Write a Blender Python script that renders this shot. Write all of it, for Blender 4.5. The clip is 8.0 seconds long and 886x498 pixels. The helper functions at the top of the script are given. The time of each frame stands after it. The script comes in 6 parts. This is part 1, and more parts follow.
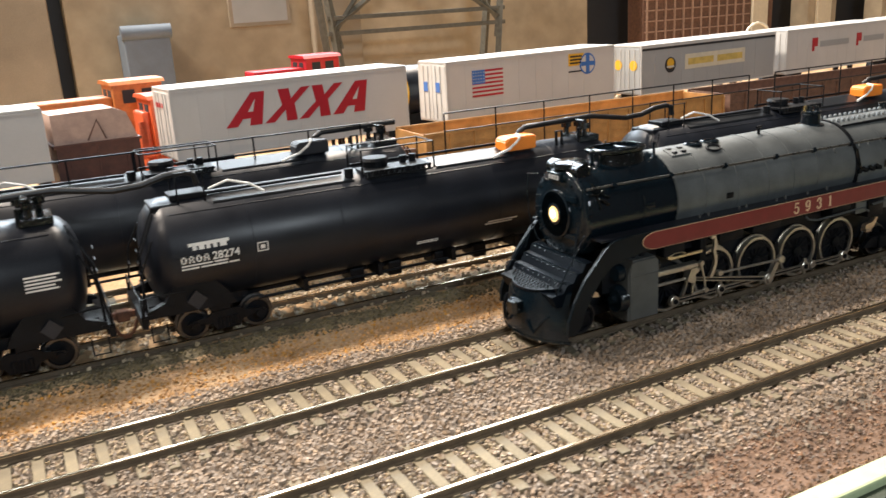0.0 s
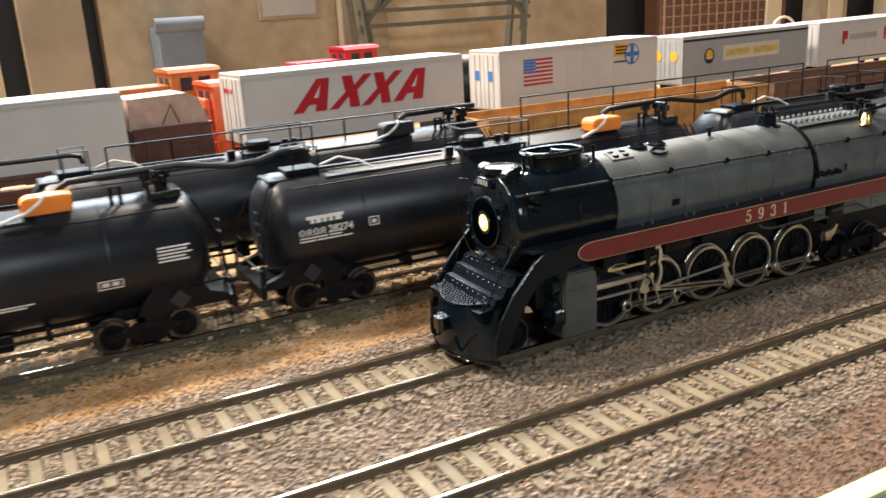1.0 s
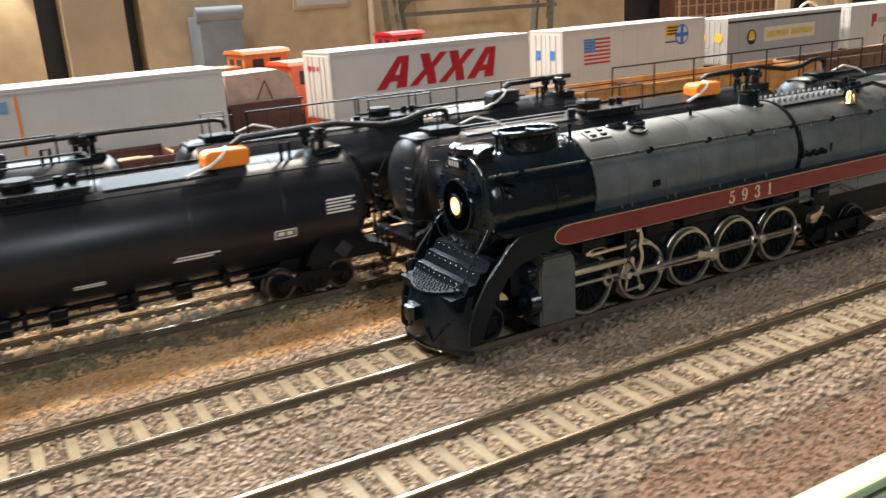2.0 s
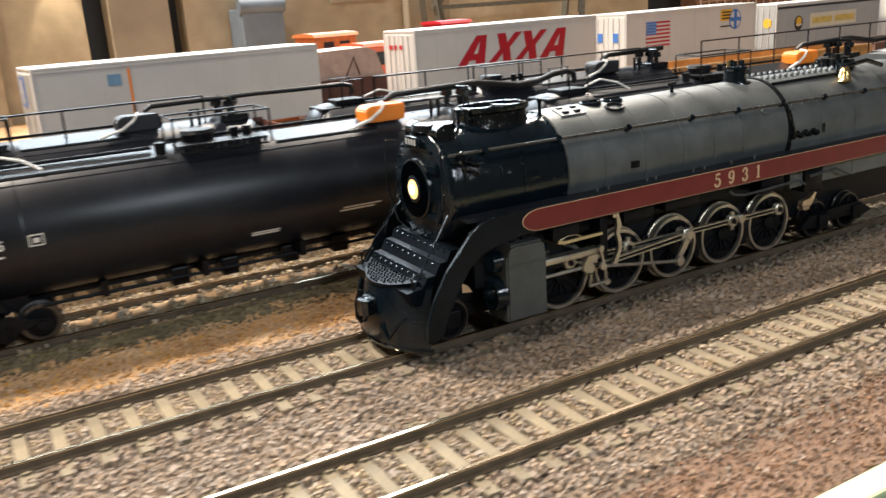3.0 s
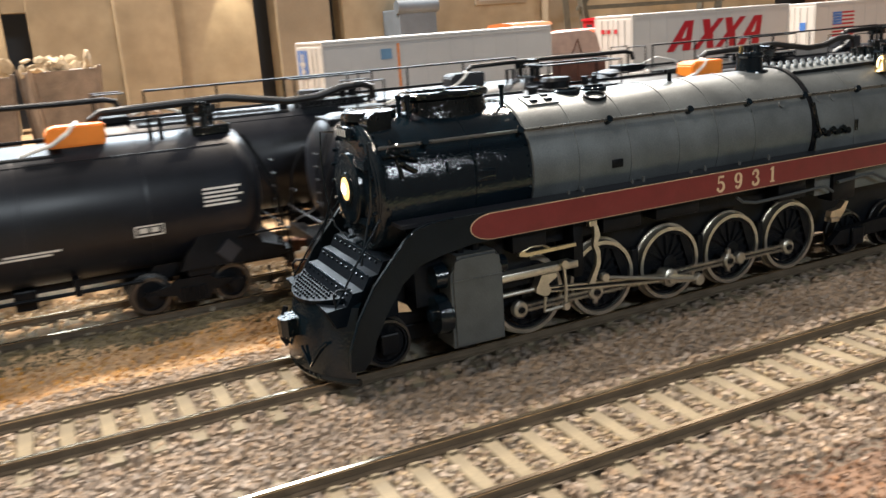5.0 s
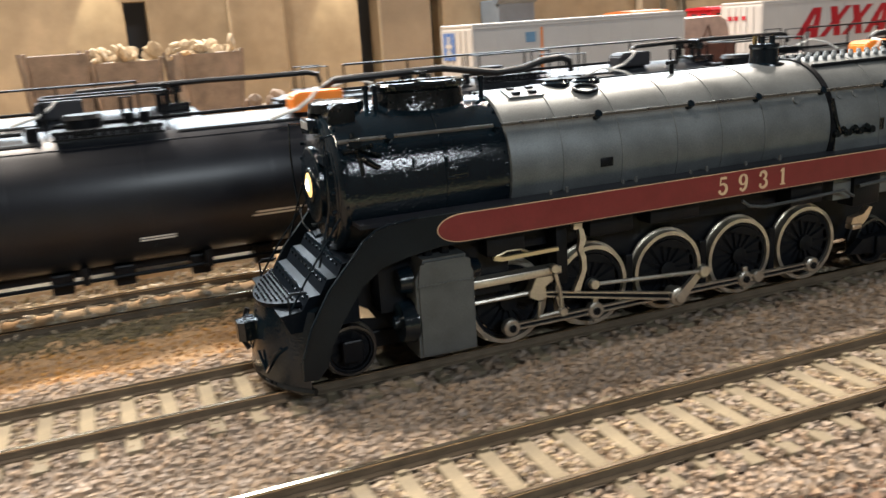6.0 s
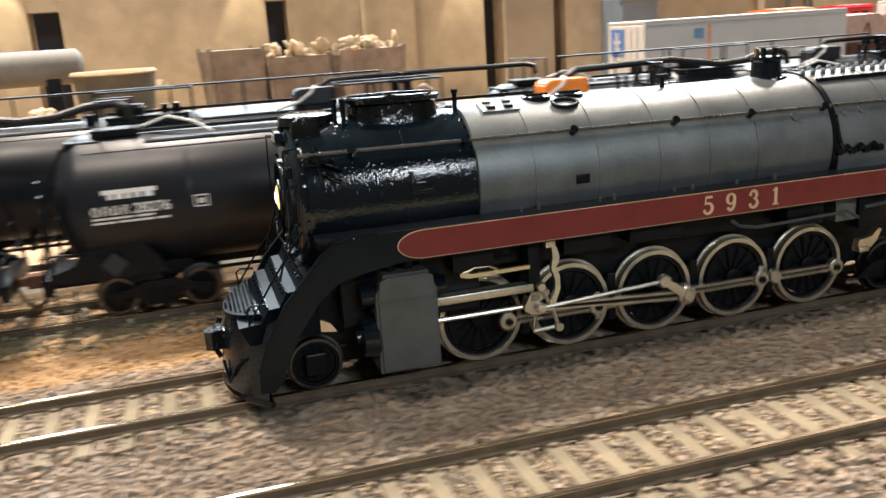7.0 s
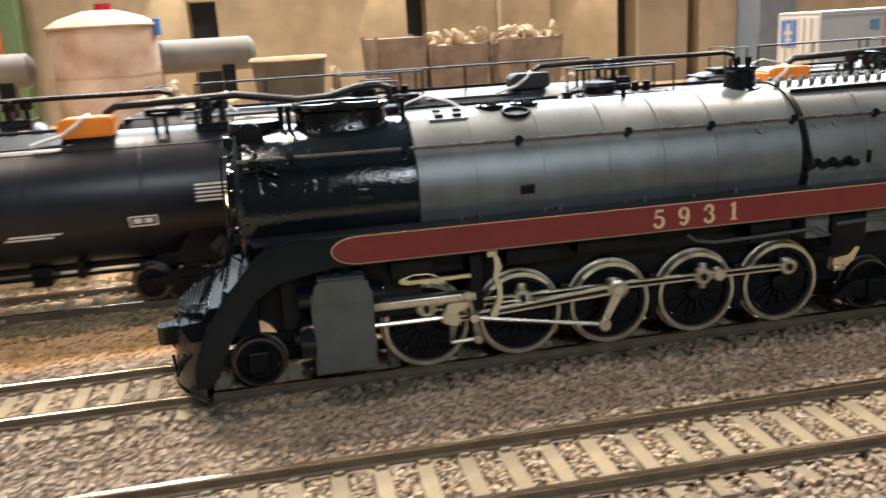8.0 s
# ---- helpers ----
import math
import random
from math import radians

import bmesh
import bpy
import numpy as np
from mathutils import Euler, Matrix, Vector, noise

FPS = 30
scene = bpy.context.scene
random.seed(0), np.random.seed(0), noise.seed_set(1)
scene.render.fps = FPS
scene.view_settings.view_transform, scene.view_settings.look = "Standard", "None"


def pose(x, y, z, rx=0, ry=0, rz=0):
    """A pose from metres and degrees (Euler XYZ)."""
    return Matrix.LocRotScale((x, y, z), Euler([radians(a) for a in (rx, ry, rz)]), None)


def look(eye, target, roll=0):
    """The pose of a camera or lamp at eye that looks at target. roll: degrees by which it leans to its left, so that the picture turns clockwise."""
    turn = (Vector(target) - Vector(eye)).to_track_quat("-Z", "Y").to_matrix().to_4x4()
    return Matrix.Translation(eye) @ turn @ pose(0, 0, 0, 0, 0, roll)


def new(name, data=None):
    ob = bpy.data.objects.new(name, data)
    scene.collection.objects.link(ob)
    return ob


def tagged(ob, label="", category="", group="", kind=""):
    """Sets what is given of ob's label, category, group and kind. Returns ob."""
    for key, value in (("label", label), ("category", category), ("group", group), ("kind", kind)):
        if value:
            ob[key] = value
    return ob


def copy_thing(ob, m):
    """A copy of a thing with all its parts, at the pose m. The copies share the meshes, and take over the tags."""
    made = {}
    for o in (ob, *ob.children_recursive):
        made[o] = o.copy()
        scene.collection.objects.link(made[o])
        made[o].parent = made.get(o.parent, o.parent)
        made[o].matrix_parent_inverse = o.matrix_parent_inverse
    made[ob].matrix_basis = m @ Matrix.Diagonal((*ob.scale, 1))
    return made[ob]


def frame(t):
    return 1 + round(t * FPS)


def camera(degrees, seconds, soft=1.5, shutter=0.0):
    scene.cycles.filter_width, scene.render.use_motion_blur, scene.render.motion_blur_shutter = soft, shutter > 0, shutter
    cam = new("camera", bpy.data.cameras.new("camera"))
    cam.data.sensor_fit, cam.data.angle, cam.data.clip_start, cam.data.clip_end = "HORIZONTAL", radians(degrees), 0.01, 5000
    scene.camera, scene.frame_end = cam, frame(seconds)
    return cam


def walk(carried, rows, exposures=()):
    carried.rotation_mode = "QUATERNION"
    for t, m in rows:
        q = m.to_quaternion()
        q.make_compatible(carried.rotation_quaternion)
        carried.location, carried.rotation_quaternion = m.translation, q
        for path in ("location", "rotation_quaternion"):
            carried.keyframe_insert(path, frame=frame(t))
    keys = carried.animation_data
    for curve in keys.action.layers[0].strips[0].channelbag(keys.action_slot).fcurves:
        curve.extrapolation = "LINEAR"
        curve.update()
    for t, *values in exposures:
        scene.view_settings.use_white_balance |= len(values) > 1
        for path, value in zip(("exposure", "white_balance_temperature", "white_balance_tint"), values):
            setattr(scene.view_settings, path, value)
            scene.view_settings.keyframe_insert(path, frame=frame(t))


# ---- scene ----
cam = camera(55.48, 8.0, shutter=0.6)
PATH = [
    (0, (0.29692, -0.13714, 0.09674), (0.42655, 0.11950, 0.01110), -3.31),
    (0.5, (0.28155, -0.13387, 0.09508), (0.41229, 0.12220, 0.00942), -3.16),
    (1, (0.26014, -0.12946, 0.09353), (0.39252, 0.12565, 0.00753), -3.13),
    (1.5, (0.23293, -0.12825, 0.09182), (0.36755, 0.12536, 0.00487), -3.33),
    (3, (0.15798, -0.10991, 0.07625), (0.29894, 0.14099, -0.00847), -3.68),
    (3.5, (0.13381, -0.11005, 0.07518), (0.27149, 0.14334, -0.00752), -3.66),
    (4, (0.11287, -0.10617, 0.07003), (0.24650, 0.14981, -0.01133), -3.55),
    (4.5, (0.09158, -0.10034, 0.06727), (0.22064, 0.15875, -0.01159), -3.82),
    (6, (0.02686, -0.09208, 0.06236), (0.13349, 0.17730, -0.01552), -3.69),
    (6.5, (0.00564, -0.09693, 0.06325), (0.09883, 0.17753, -0.01412), -3.72),
    (7, (-0.02247, -0.09651, 0.06352), (0.05976, 0.18172, -0.01282), -3.60),
    (7.5, (-0.04956, -0.09855, 0.06599), (0.01982, 0.18307, -0.01068), -3.57),
    (8, (-0.06430, -0.10418, 0.06529), (-0.01235, 0.18091, -0.01232), -3.35),
]
walk(cam, [(t, look(eye, target, roll)) for t, eye, target, roll in PATH], [(0, 0.04), (4, 0.10), (6.5, 0.15), (8, 0.08)])

# ---- world and light ----
world = bpy.data.worlds.new("room_dimness")
scene.world = world
world.use_nodes = True
world.node_tree.nodes["Background"].inputs[0].default_value = (1.0, 0.90, 0.78, 1)
world.node_tree.nodes["Background"].inputs[1].default_value = 0.15


def unseen_lamp(x, y, z, sx, sy, watts, color, aim=None):
    data = bpy.data.lights.new("unseen_lamp", "AREA")
    data.shape, data.size, data.size_y = "RECTANGLE", sx, sy
    data.energy, data.color = watts, color
    ob = new("ceiling_lamp_light", data)
    ob.matrix_world = look((x, y, z), aim or (x, y + 0.001, 0))
    return ob


unseen_lamp(-0.25, 0.70, 1.32, 0.30, 0.12, 45.0, (1.0, 0.87, 0.745), (0.05, 0.12, 0))
# Added fill for the right end, which stays dark otherwise; no known fixture
unseen_lamp(1.10, 0.95, 1.35, 0.35, 0.12, 38.0, (1.0, 0.865, 0.73), (0.85, 0.40, 0))
# Added fill hung low at the left, to brighten the foreground there
unseen_lamp(-0.42, -0.08, 0.95, 0.15, 0.10, 6.5, (1.0, 0.865, 0.73), (-0.12, 0.08, 0))
# Unseen source standing for the cool brightness that the tank tops mirror
unseen_lamp(0.50, 1.75, 1.00, 2.2, 0.55, 80.0, (0.80, 0.91, 1.0), (0.25, 0.2, 0.03))
# Added low cool fill from the front, for the upright sides
unseen_lamp(0.35, -1.70, 0.90, 0.5, 0.16, 13.0, (0.84, 0.93, 1.0), (0.15, 0.1, 0.03))


def wall_lamp(x):
    """A small downlight by an opening of the back wall."""
    data = bpy.data.lights.new("wall_lamp", "SPOT")
    data.energy, data.color = 0.5, (1.0, 0.82, 0.56)
    data.spot_size, data.spot_blend, data.shadow_soft_size = math.radians(38), 0.12, 0.003
    ob = new("wall_lamp_light", data)
    ob.matrix_world = look((x, 0.697, 0.150), (x - 0.008, 0.709, 0.0))


for x in (-0.150, 0.048, 0.258):
    wall_lamp(x)

# ---- materials ----


def mat(name, color, rough=0.6, metal=0.0, var=0.15, scale=300.0, bump=0.15, fine=2500.0, coat=0.0, tint=None, island=0.0, objvar=0.0, emit=0.0, spec=0.5, specks=0.0):
    """A surface with colour variation at two scales and fine relief. Scales are per metre."""
    m = bpy.data.materials.new(name)
    m.use_nodes = True
    nt = m.node_tree
    bsdf = nt.nodes["Principled BSDF"]
    co = nt.nodes.new("ShaderNodeTexCoord")
    n1 = nt.nodes.new("ShaderNodeTexNoise")
    n1.inputs["Scale"].default_value, n1.inputs["Detail"].default_value = scale, 5
    n2 = nt.nodes.new("ShaderNodeTexNoise")
    n2.inputs["Scale"].default_value, n2.inputs["Detail"].default_value = fine, 3
    for n in (n1, n2):
        nt.links.new(co.outputs["Object"], n.inputs["Vector"])
    mix = nt.nodes.new("ShaderNodeMix")
    mix.data_type = "RGBA"
    dark = [c * (1 - var) for c in color]
    lite = [min(1, c * (1 + var)) for c in (tint or color)]
    mix.inputs[6].default_value, mix.inputs[7].default_value = (*dark, 1), (*lite, 1)
    ramp = nt.nodes.new("ShaderNodeMapRange")
    ramp.inputs[1].default_value, ramp.inputs[2].default_value = 0.3, 0.7
    nt.links.new(n1.outputs[0], ramp.inputs[0])
    nt.links.new(ramp.outputs[0], mix.inputs[0])
    out = mix.outputs[2]
    grain = nt.nodes.new("ShaderNodeHueSaturation")
    gr = nt.nodes.new("ShaderNodeMapRange")
    gr.inputs[1].default_value, gr.inputs[2].default_value = 0.25, 0.75
    gr.inputs[3].default_value, gr.inputs[4].default_value = 1 - var * 0.7, 1 + var * 0.7
    nt.links.new(n2.outputs[0], gr.inputs[0])
    nt.links.new(gr.outputs[0], grain.inputs["Value"])
    nt.links.new(out, grain.inputs["Color"])
    out = grain.outputs[0]
    if island or objvar:
        hsv = nt.nodes.new("ShaderNodeHueSaturation")
        src = nt.nodes.new("ShaderNodeNewGeometry").outputs["Random Per Island"] if island else nt.nodes.new("ShaderNodeObjectInfo").outputs["Random"]
        k = island or objvar
        mr = nt.nodes.new("ShaderNodeMapRange")
        mr.inputs[3].default_value, mr.inputs[4].default_value = 1 - k, 1 + k
        nt.links.new(src, mr.inputs[0])
        nt.links.new(mr.outputs[0], hsv.inputs["Value"])
        nt.links.new(out, hsv.inputs["Color"])
        if island:
            wn = nt.nodes.new("ShaderNodeTexWhiteNoise")
            wn.noise_dimensions = "1D"
            nt.links.new(src, wn.inputs["W"])
            m2 = nt.nodes.new("ShaderNodeMapRange")
            m2.inputs[3].default_value, m2.inputs[4].default_value = 0.7, 1.3
            nt.links.new(wn.outputs["Value"], m2.inputs[0])
            nt.links.new(m2.outputs[0], hsv.inputs["Saturation"])
        out = hsv.outputs[0]
    nt.links.new(out, bsdf.inputs["Base Color"])
    rr = nt.nodes.new("ShaderNodeMapRange")
    rr.inputs[3].default_value, rr.inputs[4].default_value = max(0.02, rough * 0.8), min(1, rough * 1.2)
    nt.links.new(n1.outputs[0], rr.inputs[0])
    nt.links.new(rr.outputs[0], bsdf.inputs["Roughness"])
    bsdf.inputs["Specular IOR Level"].default_value = spec
    bsdf.inputs["Metallic"].default_value = metal
    bsdf.inputs["Coat Weight"].default_value = coat
    bsdf.inputs["Coat Roughness"].default_value = 0.08
    if bump:
        b = nt.nodes.new("ShaderNodeBump")
        b.inputs["Strength"].default_value, b.inputs["Distance"].default_value = bump, 0.0003
        nt.links.new(n2.outputs[0], b.inputs["Height"])
        nt.links.new(b.outputs[0], bsdf.inputs["Normal"])
        if specks:
            n3 = nt.nodes.new("ShaderNodeTexNoise")
            n3.inputs["Scale"].default_value, n3.inputs["Detail"].default_value = 950, 1
            nt.links.new(co.outputs["Object"], n3.inputs["Vector"])
            cut = nt.nodes.new("ShaderNodeMapRange")
            cut.inputs[1].default_value, cut.inputs[2].default_value = 0.64, 0.76
            nt.links.new(n3.outputs[0], cut.inputs[0])
            b2 = nt.nodes.new("ShaderNodeBump")
            b2.inputs["Strength"].default_value, b2.inputs["Distance"].default_value = specks, 0.0003
            nt.links.new(cut.outputs[0], b2.inputs["Height"])
            nt.links.new(b.outputs[0], b2.inputs["Normal"])
            nt.links.new(b2.outputs[0], bsdf.inputs["Normal"])
    if emit:
        bsdf.inputs["Emission Color"].default_value = (*color, 1)
        bsdf.inputs["Emission Strength"].default_value = emit
    return m


BALLAST = mat("grey_pink_ballast", (0.268, 0.208, 0.156), 0.92, var=0.2, scale=60, island=0.24, tint=(0.278, 0.22, 0.168))
BED = mat("ballast_bed", (0.19, 0.155, 0.12), 0.95, var=0.4, scale=200, fine=1500, bump=0.6)
DIRT = mat("orange_tan_dirt", (0.48, 0.27, 0.11), 0.95, var=0.35, scale=45, fine=900, bump=0.8, tint=(0.36, 0.26, 0.16))
SAND = mat("loose_tan_grit", (0.47, 0.29, 0.14), 0.95, var=0.25, scale=60, island=0.35)
CLAY = mat("reddish_brown_dirt", (0.18, 0.115, 0.078), 0.95, var=0.35, scale=50, fine=900, bump=0.8)
# Turf colour darkened for the shade the tank cars cast on this strip
SHADED_OLIVE = mat("shaded_olive_turf", (0.14, 0.115, 0.07), 0.95, var=0.4, scale=80, fine=1200, bump=0.8)
EDGE = mat("pale_green_painted_edge", (0.50, 0.60, 0.36), 0.5, var=0.08)
FASCIA = mat("dark_green_fascia", (0.03, 0.045, 0.03), 0.5, var=0.2)
TIE = mat("weathered_pale_tie", (0.20, 0.168, 0.112), 0.85, var=0.22, scale=150, objvar=0.12)
RAILTOP = mat("polished_rail_head", (0.50, 0.42, 0.31), 0.22, 1.0, var=0.15, scale=80, bump=0.06)
RAILSIDE = mat("brown_weathered_rail_web", (0.115, 0.088, 0.06), 0.55, 0.1, var=0.25)
BLACK = mat("satin_black_tank_paint", (0.009, 0.011, 0.016), 0.36, var=0.35, scale=60, bump=0.06, spec=0.32)
BLACKDULL = mat("dull_black_plastic", (0.005, 0.006, 0.008), 0.40, var=0.3, spec=0.17)
NICKEL = mat("brushed_nickel_rod", (0.62, 0.58, 0.50), 0.36, 0.9, var=0.15, bump=0.08)
GLOSS = mat("gloss_black_lacquer", (0.003, 0.007, 0.011), 0.08, var=0.2, scale=120, bump=0.2, fine=2000, spec=0.5, specks=0.17)
GLOSSROUGH = mat("glossy_black_casting", (0.002, 0.004, 0.005), 0.10, var=0.2, bump=0.4, fine=1100, spec=0.6, specks=0.8)
GREY = mat("metallic_grey_boiler_paint", (0.145, 0.160, 0.165), 0.40, 0.5, var=0.24, scale=110, bump=0.16, fine=4000)
GREYFLAT = mat("flat_grey_cylinder_paint", (0.07, 0.077, 0.078), 0.45, 0.1, var=0.14)
RED = mat("tuscan_red_stripe", (0.165, 0.018, 0.018), 0.4, var=0.1, bump=0.05)
GOLD = mat("pale_gold_lettering", (0.60, 0.44, 0.27), 0.45, var=0.08, bump=0)
BRASS = mat("polished_brass", (0.80, 0.58, 0.25), 0.25, 1.0, var=0.1)
WHITE = mat("white_trailer_paint", (0.58, 0.565, 0.54), 0.42, var=0.05, scale=40, bump=0.04)
GREYW = mat("light_grey_trailer_side", (0.36, 0.37, 0.37), 0.42, var=0.07, scale=40)
LETTERING = mat("white_stencil_paint", (0.75, 0.75, 0.72), 0.6, var=0.1, bump=0)
SIGNRED = mat("signal_red_vinyl", (0.44, 0.012, 0.025), 0.4, var=0.06, bump=0)
SIGNBLUE = mat("blue_vinyl", (0.05, 0.17, 0.50), 0.4, var=0.1, bump=0)
SIGNYEL = mat("yellow_vinyl", (0.75, 0.42, 0.03), 0.4, var=0.08, bump=0)
ORANGE = mat("bright_orange_box", (0.85, 0.24, 0.02), 0.45, var=0.06)
ENGORANGE = mat("orange_locomotive_paint", (0.46, 0.15, 0.035), 0.5, var=0.2)
BROWN = mat("boxcar_brown", (0.10, 0.038, 0.026), 0.6, var=0.25)
WOOD = mat("tan_wood_gondola", (0.42, 0.22, 0.07), 0.65, var=0.25, scale=150)
RUSTBROWN = mat("oxide_brown_gondola", (0.14, 0.075, 0.05), 0.65, var=0.25)
WALLTAN = mat("tan_plaster_wall", (0.36, 0.295, 0.20), 0.85, var=0.22, scale=9, fine=60, bump=0.05, tint=(0.38, 0.325, 0.235))
# Near-black: painted shade in openings, and plain dark print on trailers
SHADEPRINT = mat("opening_shade_and_dark_print", (0.016, 0.018, 0.022), 0.7, var=0.2)
BLUEGREY = mat("blue_grey_awning", (0.13, 0.17, 0.22), 0.6, var=0.15, scale=60)
LENS = mat("headlight_glow", (1.0, 0.66, 0.25), 0.3, var=0.02, bump=0, emit=1.3)
GOLDROD = mat("yellowish_brass_rod", (0.70, 0.60, 0.40), 0.35, 0.9, var=0.1)
PLAIN = mat("grey_plaster", (0.29, 0.25, 0.19), 0.85, var=0.2, scale=20)
TYREDARK = mat("dark_steel_tyre", (0.10, 0.10, 0.10), 0.3, 0.9, var=0.2)
PALEGRAVEL = mat("pale_tan_gravel", (0.50, 0.41, 0.29), 0.95, var=0.25, scale=60, island=0.35)
LENSCORE = mat("headlight_core", (1.0, 0.9, 0.7), 0.3, var=0.02, bump=0, emit=6.0)
TRACKGRIT = mat("pale_tan_track_grit", (0.33, 0.268, 0.187), 0.95, var=0.2, scale=60, island=0.25)
# Clumps on that strip carry the same painted tank-car shade
SHADED_TURF = mat("shaded_turf", (0.13, 0.11, 0.065), 0.95, var=0.3, island=0.4)
CLAYGRIT = mat("reddish_grit", (0.19, 0.122, 0.084), 0.95, var=0.3, island=0.3)
DECKBLACK = mat("black_deck_casting", (0.002, 0.004, 0.006), 0.24, var=0.3, bump=0.25, fine=1500, spec=0.2, specks=0.4)
PLATE = mat("smooth_black_plate", (0.006, 0.008, 0.011), 0.34, var=0.3, scale=120, bump=0.06, spec=0.28)
VALANCE = mat("satin_black_valance", (0.004, 0.007, 0.010), 0.40, var=0.2, scale=100, bump=0.1, spec=0.2)
DECKFLAT = mat("flat_black_deck_plate", (0.003, 0.005, 0.008), 0.38, var=0.3, scale=150, bump=0.15, spec=0.06)
PALEBLUE = mat("pale_blue_vinyl", (0.16, 0.30, 0.45), 0.4, var=0.1, bump=0)
PALEBRASS = mat("pale_pinkish_brass", (0.72, 0.58, 0.45), 0.32, 0.9, var=0.15)
SCRAP = mat("pale_scrap", (0.50, 0.40, 0.27), 0.9, var=0.3, scale=120, bump=0.4)
CRATE = mat("weathered_brown_board", (0.20, 0.155, 0.12), 0.8, var=0.35, scale=100)
CREAM = mat("cream_paint", (0.66, 0.60, 0.46), 0.5, var=0.06)
BARYEL = mat("ochre_lettering", (0.62, 0.45, 0.12), 0.5, var=0.15, bump=0)
PALEPINK = mat("pale_pinkish_roof", (0.50, 0.34, 0.27), 0.6, var=0.12)
SIGNRED2 = mat("orange_red_paint", (0.60, 0.10, 0.03), 0.5, var=0.15)
TANKPINK = mat("rust_streaked_tan_tank", (0.46, 0.29, 0.19), 0.7, var=0.3, scale=45, tint=(0.46, 0.38, 0.33))
TANKROOF = mat("orange_tan_roof", (0.42, 0.30, 0.19), 0.7, var=0.3, scale=90)
VESSEL = mat("grey_vessel_paint", (0.15, 0.145, 0.13), 0.6, var=0.25, scale=60)
GREENB = mat("green_board_paint", (0.12, 0.20, 0.10), 0.6, var=0.12)
HANDRAIL = mat("dark_steel_handrail", (0.20, 0.20, 0.19), 0.28, 0.9, var=0.2)
BOWL = mat("dark_olive_bowl", (0.085, 0.078, 0.06), 0.7, var=0.3, scale=80)
TOWER = mat("green_grey_steel", (0.09, 0.09, 0.075), 0.6, var=0.25)
LATTICE = mat("pale_brown_lattice", (0.36, 0.24, 0.18), 0.7, var=0.2)
ROOM = mat("dim_room_paint", (0.07, 0.06, 0.05), 0.8, var=0.1, scale=3, fine=50, bump=0)
ROOMW = mat("ceiling_paint", (0.10, 0.095, 0.09), 0.8, var=0.06, scale=3, fine=50, bump=0)

# ---- building helpers: lengths in millimetres ----
MM = 0.001


def part(name, bm, material, parent=None, label="", smooth=False):
    """Links a bmesh (in millimetres) as one mesh object under a thing or a part."""
    bmesh.ops.scale(bm, vec=(MM, MM, MM), verts=bm.verts)
    bmesh.ops.recalc_face_normals(bm, faces=bm.faces)
    me = bpy.data.meshes.new(name)
    if smooth:
        for f in bm.faces:
            f.smooth = True
        for e in bm.edges:
            if len(e.link_faces) == 2 and e.calc_face_angle(0) > 0.6:
                e.smooth = False
    bm.to_mesh(me)
    bm.free()
    me.materials.append(material)
    ob = new(name, me)
    if parent:
        ob.parent = parent
    if label:
        ob["label"] = label
    return ob


def thing(name, label, category, group="", x=0, y=0, z=0, rz=0):
    ob = new(name)
    ob.empty_display_size = 0.01
    ob.matrix_basis = pose(x * MM, y * MM, z * MM, 0, 0, rz)
    return tagged(ob, label, category, group)


def B():
    return bmesh.new()


def box(bm, x0, x1, y0, y1, z0, z1, bevel=0.0):
    m = Matrix.LocRotScale(((x0 + x1) / 2, (y0 + y1) / 2, (z0 + z1) / 2), None, (abs(x1 - x0), abs(y1 - y0), abs(z1 - z0)))
    vs = bmesh.ops.create_cube(bm, size=1, matrix=m)["verts"]
    if bevel:
        es = list({e for v in vs for e in v.link_edges})
        bmesh.ops.bevel(bm, geom=es, offset=bevel, segments=2, profile=0.5, affect="EDGES")
    return bm


def frustum(bm, p0, p1, r0, r1=None, seg=14):
    p0, p1 = Vector(p0), Vector(p1)
    d = p1 - p0
    m = Matrix.Translation((p0 + p1) / 2) @ d.to_track_quat("Z", "Y").to_matrix().to_4x4()
    bmesh.ops.create_cone(bm, cap_ends=True, segments=seg, radius1=r0, radius2=r0 if r1 is None else r1, depth=d.length, matrix=m)
    return bm


def sweep(bm, pts, r, seg=6):
    """A round bar bent along points."""
    pts = [Vector(p) for p in pts]
    rings = []
    for i, p in enumerate(pts):
        a = pts[max(i - 1, 0)]
        b = pts[min(i + 1, len(pts) - 1)]
        q = (b - a).to_track_quat("Z", "Y")
        rings.append([bm.verts.new(p + q @ Vector((r * math.cos(2 * math.pi * k / seg), r * math.sin(2 * math.pi * k / seg), 0))) for k in range(seg)])
    for a, b in zip(rings, rings[1:]):
        # pick the best rotation so that the tube does not twist
        best = min(range(seg), key=lambda s: sum((a[k].co - b[(k + s) % seg].co).length for k in range(seg)))
        for k in range(seg):
            bm.faces.new((a[k], a[(k + 1) % seg], b[(k + 1 + best) % seg], b[(k + best) % seg]))
    bm.faces.new(rings[0])
    bm.faces.new(rings[-1])
    return bm


